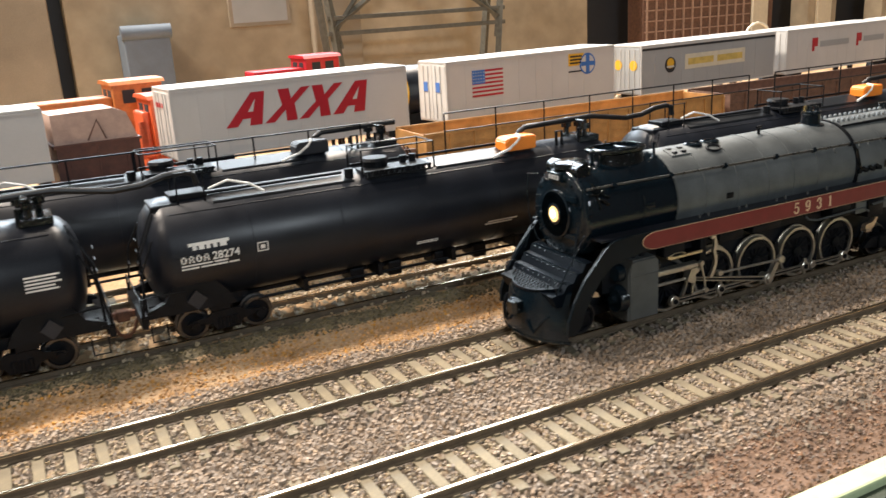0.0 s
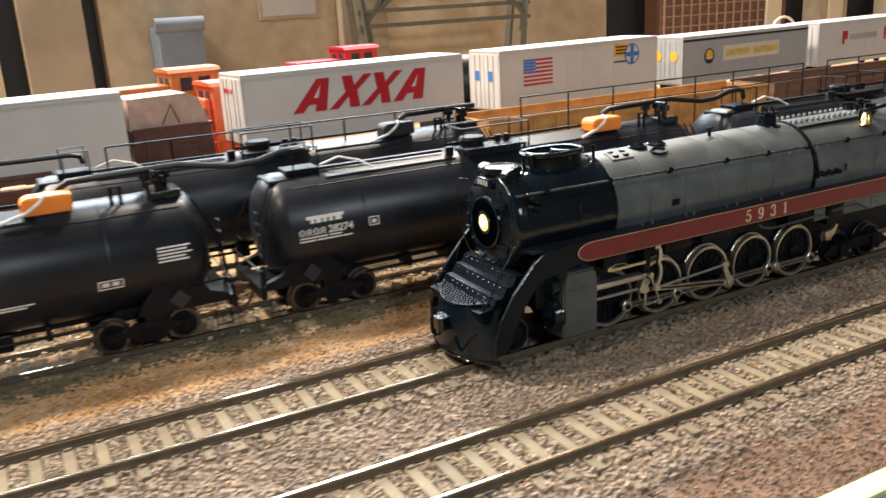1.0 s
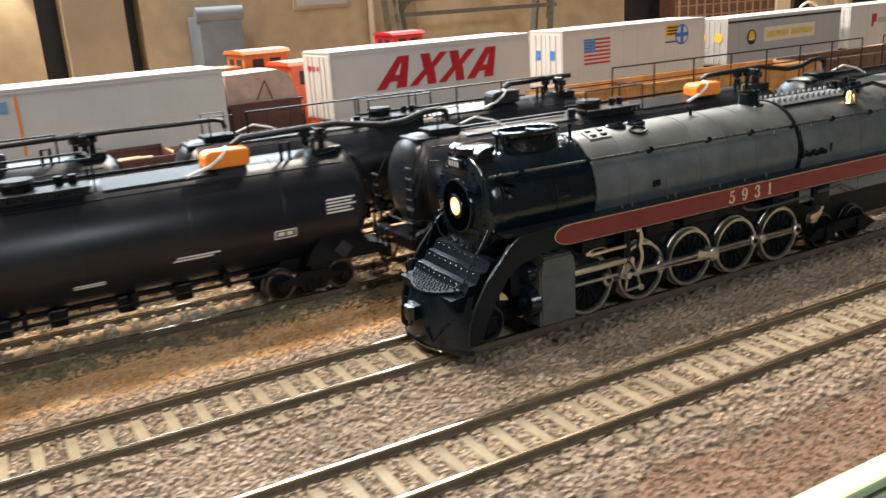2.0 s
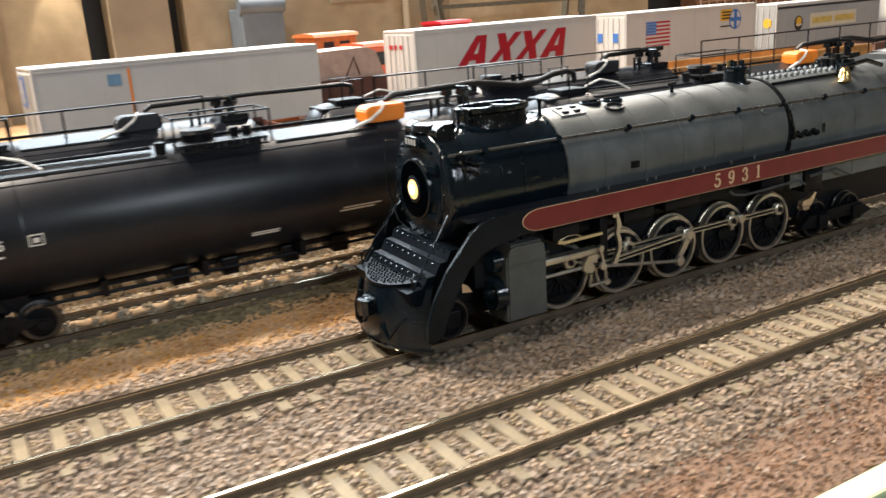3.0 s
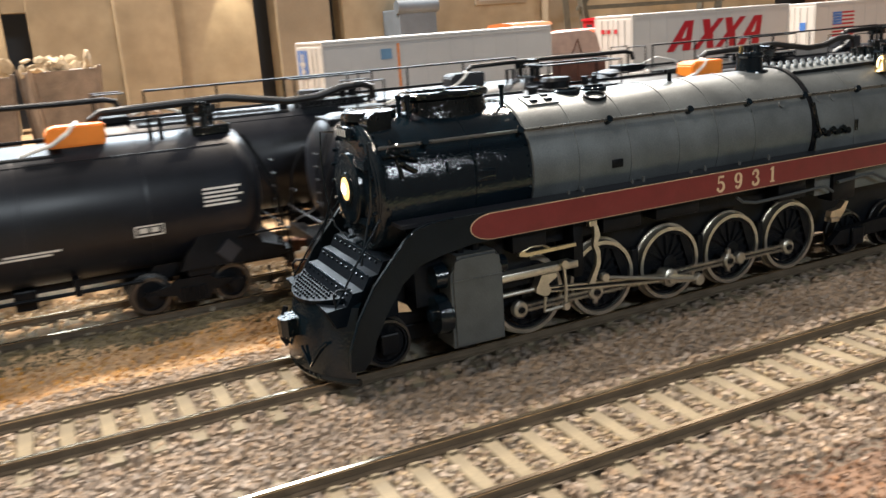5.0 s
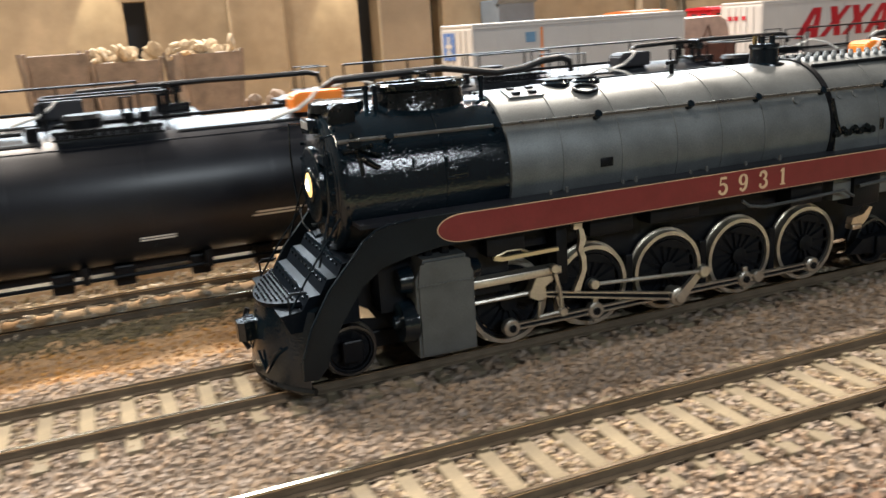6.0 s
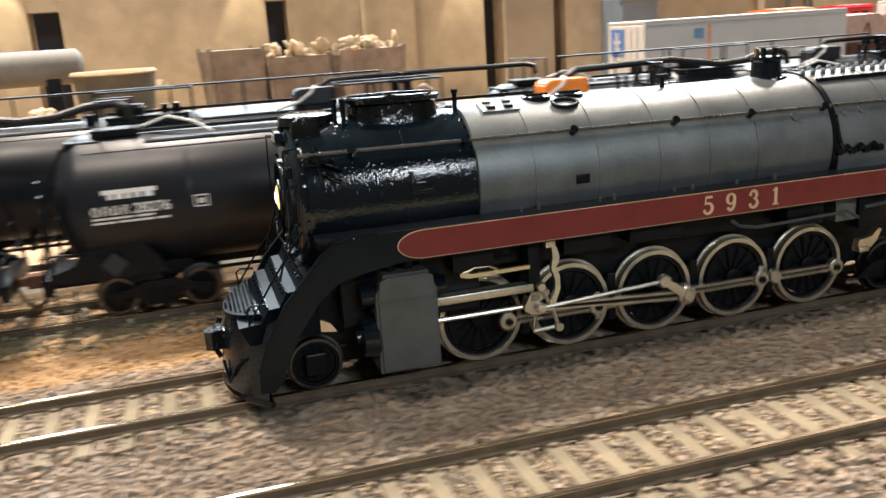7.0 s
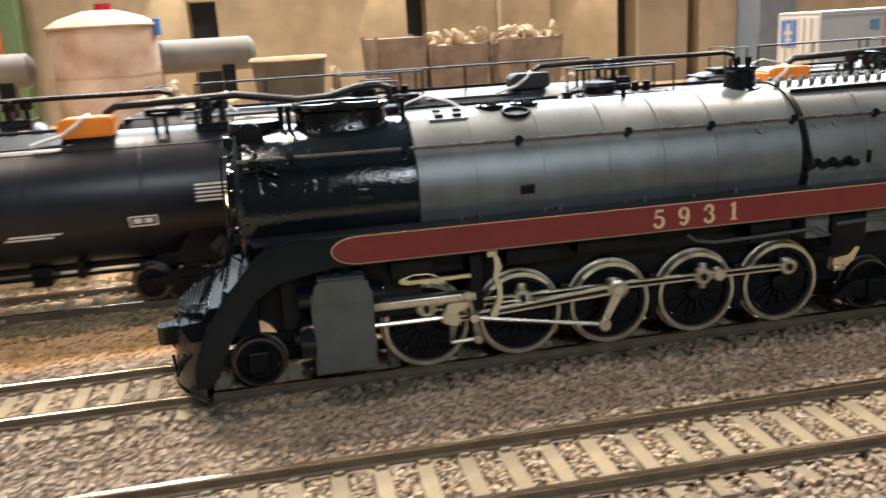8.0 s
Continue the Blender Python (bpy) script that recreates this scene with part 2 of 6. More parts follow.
def lathe(bm, profile, axis="x", seg=32, cx=0, cy=0, cz=0):
    """Turns (along, radius) pairs about an axis through (cx, cy, cz)."""
    rings = []
    for a, r in profile:
        ring = []
        for k in range(seg):
            u, v = r * math.cos(2 * math.pi * k / seg), r * math.sin(2 * math.pi * k / seg)
            p = {"x": (cx + a, cy + u, cz + v), "y": (cx + u, cy + a, cz + v), "z": (cx + u, cy + v, cz + a)}[axis]
            ring.append(bm.verts.new(p))
        rings.append(ring)
    for a, b in zip(rings, rings[1:]):
        for k in range(seg):
            bm.faces.new((a[k], a[(k + 1) % seg], b[(k + 1) % seg], b[k]))
    bm.faces.new(rings[0])
    bm.faces.new(rings[-1])
    return bm


def hoop(bm, profile, axis="x", seg=32, cx=0, cy=0, cz=0):
    """Like lathe, for a closed section: an open ring."""
    n0 = len(bm.faces)
    lathe(bm, list(profile) + [profile[0]], axis, seg, cx, cy, cz)
    bm.faces.ensure_lookup_table()
    bmesh.ops.delete(bm, geom=[f for f in bm.faces if len(f.verts) == seg and seg > 4 and f.index >= 0 and len(f.verts) > 4], context="FACES_ONLY")
    return bm


def prism(bm, pts, lo, hi, axis="y"):
    """A polygon given in the two other axes, thick from lo to hi along the axis."""
    def at(p, q, a):
        return {"x": (a, p, q), "y": (p, a, q), "z": (p, q, a)}[axis]
    lower = [bm.verts.new(at(p, q, lo)) for p, q in pts]
    upper = [bm.verts.new(at(p, q, hi)) for p, q in pts]
    bm.faces.new(lower)
    bm.faces.new(upper[::-1])
    n = len(pts)
    for i in range(n):
        bm.faces.new((lower[i], lower[(i + 1) % n], upper[(i + 1) % n], upper[i]))
    return bm


def words(name, text, material, parent, size, m, depth=0.06, label="", bold=0.0):
    """Raised lettering; size and depth in millimetres, m in metres."""
    cu = bpy.data.curves.new(name, "FONT")
    cu.offset = bold * MM
    cu.body, cu.size, cu.extrude, cu.align_x = text, size * MM, depth * MM, "LEFT"
    tmp = bpy.data.objects.new(name, cu)
    me = bpy.data.meshes.new_from_object(tmp)
    bpy.data.objects.remove(tmp)
    me.materials.append(material)
    ob = new(name, me)
    ob.parent = parent
    ob.matrix_basis = m
    if label:
        ob["label"] = label
    return ob

# ---- ground, edge, room ----
T1, T2, T3, T4, T5 = 8.65, 58.95, 124.0, 174.0, 250.0
SPACING = {T1: (6.768, 372.0), T2: (6.98, 282.3), T3: (7.1, 0.0), T4: (7.1, 0.0), T5: (7.1, 0.0)}  # tie pitch and the place of one tie


def ground_height(x, y):
    """Lie of the land across the layout, millimetres."""
    knots = [(-36, -6.5), (-22, -5.2), (-13, -3.2), (78, -3.2), (86, -4.6), (102, -4.4), (109, -2.0), (140, -2.1), (148, -4), (800, -4)]
    for (a, za), (b, zb) in zip(knots, knots[1:]):
        if y <= b:
            k = max(0, (y - a) / (b - a))
            break
    bumpy = 1.0 if (y < -12 or 80 < y < 110) else 0.35
    n = noise.noise(Vector((x * 0.06, y * 0.09, 0))) * 0.8 + noise.noise(Vector((x * 0.25, y * 0.25, 3))) * 0.45
    return za + (zb - za) * k + bumpy * n


def make_ground():
    ys = [-35 + 2 * i for i in range(93)] + [160, 180, 200, 230, 270, 320, 400, 500, 600, 700, 800]
    xs = [-400 + 4 * i for i in range(326)] + [940, 1000, 1100, 1300, 1600]
    verts = [(x * MM, y * MM, ground_height(x, y) * MM) for y in ys for x in xs]
    n = len(xs)
    faces = [(j * n + i, j * n + i + 1, j * n + n + i + 1, j * n + n + i) for j in range(len(ys) - 1) for i in range(n - 1)]
    me = bpy.data.meshes.new("ground")
    me.from_pydata(verts, [], faces)
    for m in (CLAY, BED, DIRT, SHADED_OLIVE, PLAIN):
        me.materials.append(m)
    for p in me.polygons:
        x, y = p.center.x / MM, p.center.y / MM
        w = y + 5 * noise.noise(Vector((x * 0.05, y * 0.05, 1))) + 3 * noise.noise(Vector((x * 0.2, y * 0.2, 5)))
        p.material_index = 0 if w < -17 else 1 if w < 82 else 2 if w < 106 else 3 if w < 114 else 2
        p.use_smooth = True
    return tagged(new("ground", me), "gravel, orange-tan dirt and brown soil scenery", "ground", kind="structure")


make_ground()
bm = B()
box(bm, -400, 1600, -40.5, -35, -30, -4.0, 0.6)
tagged(part("layout_edge_trim", bm, EDGE), "pale green painted board along the layout's edge", "trim", kind="structure")
bm = B()
box(bm, -400, 1600, -43.5, -40.6, -200, -6)
tagged(part("layout_fascia", bm, FASCIA), "dark green fascia below the layout's edge", "trim", kind="structure")


def stones(name, material, xs, bands, gap, size, zbase, seed, label, ties=()):
    """Loose angular stones strewn over bands of the ground, in one mesh."""
    rng = np.random.default_rng(seed)
    cube = np.array([(a, b, c) for a in (-1, 1) for b in (-1, 1) for c in (-1, 1)], float)
    quads = np.array([(0, 1, 3, 2), (4, 6, 7, 5), (0, 4, 5, 1), (2, 3, 7, 6), (0, 2, 6, 4), (1, 5, 7, 3)])
    pos = []
    for y0, y1 in bands:
        nx, ny = int((xs[1] - xs[0]) / gap), max(1, int((y1 - y0) / gap))
        gx, gy = np.meshgrid(np.arange(nx) * gap + xs[0], np.arange(ny) * gap + y0)
        p = np.stack([gx.ravel(), gy.ravel()], -1) + rng.uniform(-0.55, 0.55, (nx * ny, 2)) * gap
        pos.append(p)
    pos = np.concatenate(pos)
    keep = np.ones(len(pos), bool)
    low = np.zeros(len(pos))
    for cy in ties:
        on = np.abs(pos[:, 1] - cy) < 15.6
        pitch, start = SPACING[cy]
        phase = np.abs((pos[:, 0] - start + pitch / 2) % pitch - pitch / 2)
        ends = np.abs(pos[:, 1] - cy) > 10.4
        lucky = rng.random(len(pos)) < np.where(pos[:, 1] < cy, 0.4, 0.8)
        keep &= ~(on & (phase < 1.75) & ~(ends & lucky))
        low[on & ends] += np.where(pos[on & ends, 1] < cy, 0.5, 0.85)
        keep &= ~(np.abs(np.abs(pos[:, 1] - cy) - 8.65) < 1.35)
        low[on & ~ends] += 0.3
    pos, low = pos[keep], low[keep]
    k = len(pos)
    verts = cube[None] * rng.uniform(0.45, 1.0, (k, 8, 1)) * rng.uniform(0.6, 1.0, (k, 1, 3)) * (size * rng.uniform(0.6, 1.25, k) ** 1.3)[:, None, None]
    a, b = rng.uniform(0, 6.3, k), rng.uniform(0, 6.3, k)
    ca, sa, cb, sb = np.cos(a), np.sin(a), np.cos(b), np.sin(b)
    o, e = np.zeros(k), np.ones(k)
    rz = np.stack([ca, -sa, o, sa, ca, o, o, o, e], -1).reshape(k, 3, 3)
    rx = np.stack([e, o, o, o, cb, -sb, o, sb, cb], -1).reshape(k, 3, 3)
    verts = np.einsum("kij,kvj->kvi", rz @ rx, verts)
    z = np.array([ground_height(x, y) for x, y in pos]) + low + zbase + rng.uniform(-0.25, 0.45, k)
    verts += np.concatenate([pos, z[:, None]], 1)[:, None]
    me = bpy.data.meshes.new(name)
    me.from_pydata((verts.reshape(-1, 3) * MM).tolist(), [], (quads[None] + 8 * np.arange(k)[:, None, None]).reshape(-1, 4).tolist())
    me.materials.append(material)
    return tagged(new(name, me), label, "ballast", kind="stuff")


def make_rail(parent, x0, x1, y):
    bm = B()
    prism(bm, [(y - 0.95, -2.1), (y + 0.95, -2.1), (y + 0.95, -1.8), (y + 0.3, -1.55), (y + 0.3, -0.75), (y + 0.5, -0.55), (y + 0.5, -0.28), (y - 0.5, -0.28), (y - 0.5, -0.55), (y - 0.3, -0.75), (y - 0.3, -1.55), (y - 0.95, -1.8)], x0, x1, "x")
    rail = part("rail", bm, RAILSIDE, parent)
    bm = B()
    prism(bm, [(y - 0.5, -0.279), (y + 0.5, -0.279), (y + 0.5, -0.1), (y + 0.38, 0), (y - 0.38, 0), (y - 0.5, -0.1)], x0, x1, "x")
    part("rail_head", bm, RAILTOP, rail, "polished steel railhead")


def tie_mesh():
    bm = B()
    box(bm, -1.35, 1.35, -15, 15, -4.2, -2.12, 0.15)
    for s in (-1, 1):
        for d in (-1, 1):
            box(bm, -0.8, 0.8, s * 8.65 + d * 1.45 - 0.42, s * 8.65 + d * 1.45 + 0.42, -2.3, -1.62)
    bmesh.ops.scale(bm, vec=(MM, MM, MM), verts=bm.verts)
    me = bpy.data.meshes.new("tie")
    bm.to_mesh(me)
    bm.free()
    me.materials.append(TIE)
    return me


TIE_MESH = tie_mesh()


def make_track(name, cy, x0, x1, t0, t1, rz=0.0):
    tr = tagged(new(name), "model railway track with pale ties and brown-sided rails", "railway track", "tracks", "structure")
    tr.matrix_basis = pose(0, cy * MM, 0, 0, 0, rz)
    for s in (-1, 1):
        make_rail(tr, x0, x1, s * 8.65)
    pitch, start = SPACING[cy]
    for i in range(math.ceil((t0 - start) / pitch), int((t1 - start) / pitch) + 1):
        ob = new("tie", TIE_MESH)
        ob.parent = tr
        ob.matrix_basis = pose((start + i * pitch) * MM, random.uniform(-0.3, 0.3) * MM, random.uniform(-0.1, 0.05) * MM, 0, 0, random.uniform(-1.2, 1.2))
    return tr


# ---- tank cars ----


def make_wheelset(parent, x, r, face=9.0, name="wheelset"):
    bm = B()
    for s in (-1, 1):
        lathe(bm, [(s * (face - 2.3), r * 0.98), (s * (face - 2.2), r + 0.6), (s * (face - 1.8), r + 0.6), (s * (face - 1.7), r), (s * face, r * 0.985), (s * face, r * 0.8), (s * (face - 0.6), r * 0.74), (s * (face - 0.6), 1.2), (s * (face + 0.3), 1.0)], "y", 24, x, 0, r)
    frustum(bm, (x, -face, r), (x, face, r), 1.0, seg=8)
    ob = part(name, bm, BLACKDULL, parent, "dark wheels with bright steel treads", smooth=True)
    ob.data.materials.append(TYREDARK)
    for p in ob.data.polygons:
        c = p.center / MM
        if math.hypot(c.x - x, c.z - r) > r * 0.88:
            p.material_index = 1
    return ob


def make_truck(parent, x):
    bm = B()
    for s in (-1, 1):
        y = s * 11.2
        prism(bm, [(x - 12.2, 5.6), (x - 11.2, 6.5), (x - 6, 7.0), (x - 4, 8.4), (x + 4, 8.4), (x + 6, 7.0), (x + 11.2, 6.5), (x + 12.2, 5.6), (x + 11.2, 4.7), (x + 8.4, 5.2), (x + 4.8, 4.4), (x + 3.6, 2.4), (x - 3.6, 2.4), (x - 4.8, 4.4), (x - 8.4, 5.2), (x - 11.2, 4.7)], y - 0.6, y + 0.6)
        for d in (-10, 10):
            frustum(bm, (x + d, y - 1.5 * s, 4.9), (x + d, y + 1.2 * s, 4.9), 1.25, seg=10)
        for d in (-2.2, 0, 2.2):
            frustum(bm, (x + d, y + 0.4 * s, 2.9), (x + d, y + 0.4 * s, 6.2), 0.9, seg=8)
    box(bm, x - 2.5, x + 2.5, -11, 11, 4.5, 7.5)
    truck = part("truck_frame", bm, BLACKDULL, parent)
    for d in (-10, 10):
        make_wheelset(truck, x + d, 4.8)


def build_tank_car(number, railing):
    car = thing("tank_car", "satin black railway tank car with white stencilled lettering and rooftop hose", "tank car", "tank cars")
    R, ZC, HL = 16.6, 27.0, 87.0
    bm = B()
    prof = [(-HL, 2), (-HL + 0.6, 8), (-HL + 2, 12.5), (-HL + 4.2, 15.2), (-HL + 7, R)] + [(HL - 7, R), (HL - 4.2, 15.2), (HL - 2, 12.5), (HL - 0.6, 8), (HL, 2)]
    lathe(bm, prof, "x", 56, 0, 0, ZC)
    tank = part("tank_shell", bm, BLACK, car, smooth=True)
    for x in (-56, -27, 2, 31, 58):
        bm = B()
        lathe(bm, [(x - 0.25, R - 0.2), (x - 0.2, R + 0.06), (x + 0.2, R + 0.06), (x + 0.25, R - 0.2)], "x", 56, 0, 0, ZC)
        part("weld_seam", bm, BLACK, tank, smooth=True)
    # jacket seam along the shoulder
    bm = B()
    for s in (-1, 1):
        a = math.radians(52)
        sweep(bm, [(-HL + 8, s * R * math.cos(a), ZC + R * math.sin(a)), (HL - 8, s * R * math.cos(a), ZC + R * math.sin(a))], 0.16, 5)
    part("jacket_seam", bm, BLACK, tank)
    # smooth plates along the crown
    for x0, x1 in ((-HL + 22, -19), (11, 42)):
        bm = B()
        prism(bm, [(-8.6, 41.0), (-8.6, 41.5), (-8.2, 41.9), (-1.2, 43.95), (-1, 42)], x0, x1, "x")
        part("crown_plate", bm, PLATE, tank, "smooth black plate")
    # underframe
    bm = B()
    for s in (-1, 1):
        prism(bm, [(s * (HL - 30), 8), (s * (HL + 4), 8), (s * (HL + 4), 12.2), (s * (HL - 8), 12.2), (s * (HL - 12), 16), (s * (HL - 26), 16), (s * (HL - 30), 10)], -6, 6)
        box(bm, s * (HL + 2.6), s * (HL + 4.4), -15, 15, 8.6, 11.6)
        box(bm, s * (HL - 22), s * (HL - 16), -13, 13, 9, 15)
    box(bm, -60, 60, -2, 2, 8.6, 11)
    for x in (-22, -8, 10, 26):
        box(bm, x, x + 5, -5, 5, 5.5, 10.6, 0.5)
    part("underframe", bm, BLACKDULL, car)
    # ends: ladders, grab rails, steps
    for s in (-1, 1):
        bm = B()
        x = s * (HL + 1.2)
        for y in (-9.5, -13.5):
            sweep(bm, [(x + s * 1.2, y, 9), (x + s * 0.6, y, 30), (x - s * 5, y * 0.8, 41.5)], 0.3, 5)
        for k in range(8):
            z = 11 + 3.4 * k
            sweep(bm, [(x + s * (1.2 - 0.02 * k), -13.5, z), (x + s * (1.2 - 0.02 * k), -9.5, z)], 0.24, 5)
        part("end_ladder", bm, BLACKDULL, car)
        bm = B()
        sweep(bm, [(s * (HL + 3.8), -15, 11), (s * (HL + 3.8), -15, 17.5), (s * (HL + 1), -15.2, 18), (s * (HL - 9), -16.6, 18)], 0.28, 5)
        sweep(bm, [(s * (HL + 3.8), 15, 11), (s * (HL + 3.8), 15, 17.5), (s * (HL + 3.8), -15, 17.5)], 0.28, 5)
        sweep(bm, [(s * (HL + 2), -15.2, 9), (s * (HL + 2), -15.6, 4.2), (s * (HL - 2.5), -15.6, 4.2), (s * (HL - 2.5), -15.2, 9)], 0.3, 5)
        part("grab_rail", bm, BLACKDULL, car)
        bm = B()
        box(bm, s * (HL + 4), s * (HL + 8.6), -1.0, 1.0, 8.4, 10.4, 0.3)
        box(bm, s * (HL + 7.0), s * (HL + 10), -1.9, 1.6, 7.6, 11.0, 0.5)
        part("coupler", bm, mat_rust, car, "rusty brown knuckle coupler")
        bm = B()
        sweep(bm, [(s * (HL + 4), -4, 9), (s * (HL + 6), -4.4, 5), (s * (HL + 8.6), -4, 3.4), (s * (HL + 10.4), -3.4, 5)], 0.5, 6)
        part("air_hose", bm, mat_rust, car)
        make_truck(car, s * 66)
        for y in (-1, 1):
            bm = B()
            prism(bm, [(s * (HL - 24), 11), (s * (HL + 2.5), 11), (s * (HL + 2.5), 13), (s * (HL - 3), 15), (s * (HL - 7), 21), (s * (HL - 17), 21), (s * (HL - 22), 15)], y * 12.2, y * 14.6)
            part("saddle", bm, BLACKDULL, car)
            bm = B()
            sweep(bm, [(s * (HL + 3.6), y * 14.6, 11.5), (s * (HL + 1.8), y * 14.8, 26), (s * (HL - 2), y * 13.5, 34)], 0.34, 5)
            sweep(bm, [(s * (HL + 3.2), y * 14.7, 16), (s * (HL + 3.2), y * 9.5, 16)], 0.26, 5)
            sweep(bm, [(s * (HL + 2.5), y * 14.7, 22), (s * (HL + 2.5), y * 9.5, 22)], 0.26, 5)
            part("corner_rail", bm, BLACKDULL, car)
        bm = B()
        box(bm, s * (HL + 1.0), s * (HL + 4.4), -14.8, 14.8, 11.7, 12.3)
        part("end_platform", bm, BLACKDULL, car)
        bm = B()
        prism(bm, [(s * (HL - 12) - 3, 14.5), (s * (HL - 12), 11.5), (s * (HL - 12) + 3, 14.5), (s * (HL - 12), 17.5)], -15.9, -15.5)
        part("placard", bm, mat_darkbox, car, "dark grey diamond placard")
    bm = B()
    for x in (-40, -14, 14, 40):
        box(bm, x - 0.8, x + 0.8, -12, 12, 8.8, 13)
    sweep(bm, [(-55, -9, 9.0), (55, -9, 9.0)], 0.5, 6)
    part("brake_rigging", bm, BLACKDULL, car)
    # top: hatch platform, valve box, hose
    bm = B()
    box(bm, -16, 8, -10.5, -2, 43.3, 44.0)
    for k in range(12):
        box(bm, -15.5 + 2 * k, -14.6 + 2 * k, -11.2, -10.5, 42.2, 44.2)
    box(bm, -16, 8, -11.5, -11.1, 42.0, 42.5)
    part("platform_grating", bm, BLACKDULL, car)
    bm = B()
    for x in (-17, 9):
        sweep(bm, [(x, -10.5, 42.2), (x, -10.5, 51.2), (x, 2, 51.2), (x, 2, 43.5)], 0.32, 5)
    sweep(bm, [(-17, -10.5, 51.2), (9, -10.5, 51.2)], 0.3, 5)
    sweep(bm, [(-17, 2, 51.2), (9, 2, 51.2)], 0.3, 5)
    part("platform_rail", bm, BLACKDULL, car)
    bm = B()
    frustum(bm, (-9, -2, 42), (-9, -2, 46), 4.2, seg=18)
    frustum(bm, (-9, -2, 46), (-9, -2, 47), 4.8, 4.2, seg=18)
    for x in (1, 4.5):
        frustum(bm, (x, -3, 43), (x, -3, 46.5), 1.2, seg=10)
    frustum(bm, (-20, -6, 42), (-20, -6, 45.2), 1.5, seg=10)
    part("hatch", bm, BLACKDULL, car)
    bm = B()
    sweep(bm, [(-HL + 14, -3.5, 43.8), (-22, -4.2, 43.9)], 0.5, 6)
    sweep(bm, [(-16, 4, 44.2), (44, 4, 44.2)], 0.5, 6)
    part("walkway_pipe", bm, BLACKDULL, car)
    bm = B()
    prism(bm, [(39, 43.0), (52, 43.0), (52, 47.8), (40.5, 47.8), (39, 46.6)], -8.0, -0.5)
    bmesh.ops.bevel(bm, geom=bm.edges[:], offset=0.4, segments=2, affect="EDGES")
    part("valve_box", bm, ORANGE if not railing else mat_darkbox, car, "bright orange box with a white strap" if not railing else "dark blue-black box with a white strap")
    bm = B()
    sweep(bm, [(33, -9.4, 42.2), (36.5, -9.0, 43.2), (40, -8.4, 44.0), (43.5, -8.2, 46.2), (45.2, -7.6, 47.8), (46.0, -4, 48.2)], 0.5, 6)
    part("strap", bm, LETTERING, car, "white strap")
    for x in (62, 72):
        bm = B()
        sweep(bm, [(x, -6, 42), (x, -6, 47.5), (x + 2.5, -6, 47.5), (x + 2.5, -6, 42)], 0.6, 6)
        part("vent_pipe", bm, BLACKDULL, car)
    for x, y in ((HL - 12, -5.5), (HL - 9, 2), (HL - 14, 3)):
        bm = B()
        frustum(bm, (x, y, 40), (x, y, 50.2), 1.0, seg=8)
        frustum(bm, (x, y, 47), (x, y, 49), 2.0, seg=10)
        part("valve", bm, GLOSSROUGH, car)
    bm = B()
    box(bm, HL - 13.5, HL - 11.5, -7, 5, 49.4, 50.4, 0.3)
    part("valve_bar", bm, GLOSSROUGH, car)
    bm = B()
    box(bm, HL - 15, HL - 6, -7, 4.5, 42.0, 44.5, 0.4)
    part("valve_base", bm, GLOSSROUGH, car)
    bm = B()
    if railing:
        sweep(bm, [(49, 0.5, 45.5), (49.4, 0.2, 48.2), (51, -0.2, 49.4), (66, -0.4, 49.7), (86, -0.6, 49.9), (104, -0.6, 49.7), (118, -1.0, 49.8), (121, -1, 49.0), (121.8, -1, 46.5)], 0.85, 10)
    else:
        sweep(bm, [(49, 0.5, 45.5), (49.6, 0.2, 48), (52, -0.2, 49.6), (60, -0.4, 49.8), (74, -0.6, 50.2), (82, -0.8, 50.4), (90, -1.2, 49.2), (98, -1.4, 48.0), (106, -1.4, 48.4), (113, -1.2, 50.2), (119, -1.0, 50.6), (121.5, -1, 49.6), (122.2, -1, 46.5)], 1.0, 10)
    part("hose", bm, mat_hose, car, "black rubber hose to the next car", smooth=True)
    bm = B()
    box(bm, -HL + 10, -HL + 21, -5.5, 3, 42.8, 44.8, 0.4)
    sweep(bm, [(-HL + 12, -7, 42), (-HL + 12, -7, 51.5), (-HL + 20, -7, 51.5), (-HL + 20, -7, 42)], 0.3, 5)
    sweep(bm, [(-HL + 12, 4, 42), (-HL + 12, 4, 51.5), (-HL + 20, 4, 51.5), (-HL + 20, 4, 42)], 0.3, 5)
    box(bm, -HL + 4, -HL + 12, -7, 6, 38.5, 42.6, 0.5)
    part("end_manifold", bm, BLACKDULL, car)
    bm = B()
    sweep(bm, [(-HL + 22, -3, 44.8), (-HL + 28, -4, 46.8), (-HL + 34, -6, 45.2), (-HL + 38, -8, 42.6)], 0.38, 6)
    part("strap", bm, LETTERING, car, "white strap")
    if railing:
        bm = B()
        x0, x1 = -HL + 26, HL - 20
        n = 6
        for k in range(n + 1):
            x = x0 + (x1 - x0) * k / n
            sweep(bm, [(x, -4, 42.5), (x, -4, 51.4)], 0.36, 5)
        sweep(bm, [(x0, -4, 47), (x0, -4, 51.4), (x1, -4, 51.4), (x1, -4, 47)], 0.36, 5)
        part("walkway_rail", bm, BLACKDULL, car)
    # lettering on the shell, towards the viewer
    def shell(x, ang):
        a = math.radians(ang)
        return Matrix.Translation((x * MM, -(R + 0.05) * math.cos(a) * MM, (ZC + (R + 0.05) * math.sin(a)) * MM)) @ pose(0, 0, 0, 90 - ang, 0, 0)
    def bars(name, x, ang, rows, label=""):
        bm = B()
        for (dx, dz, w, h) in rows:
            box(bm, dx, dx + w, dz, dz + h, -0.02, 0.06)
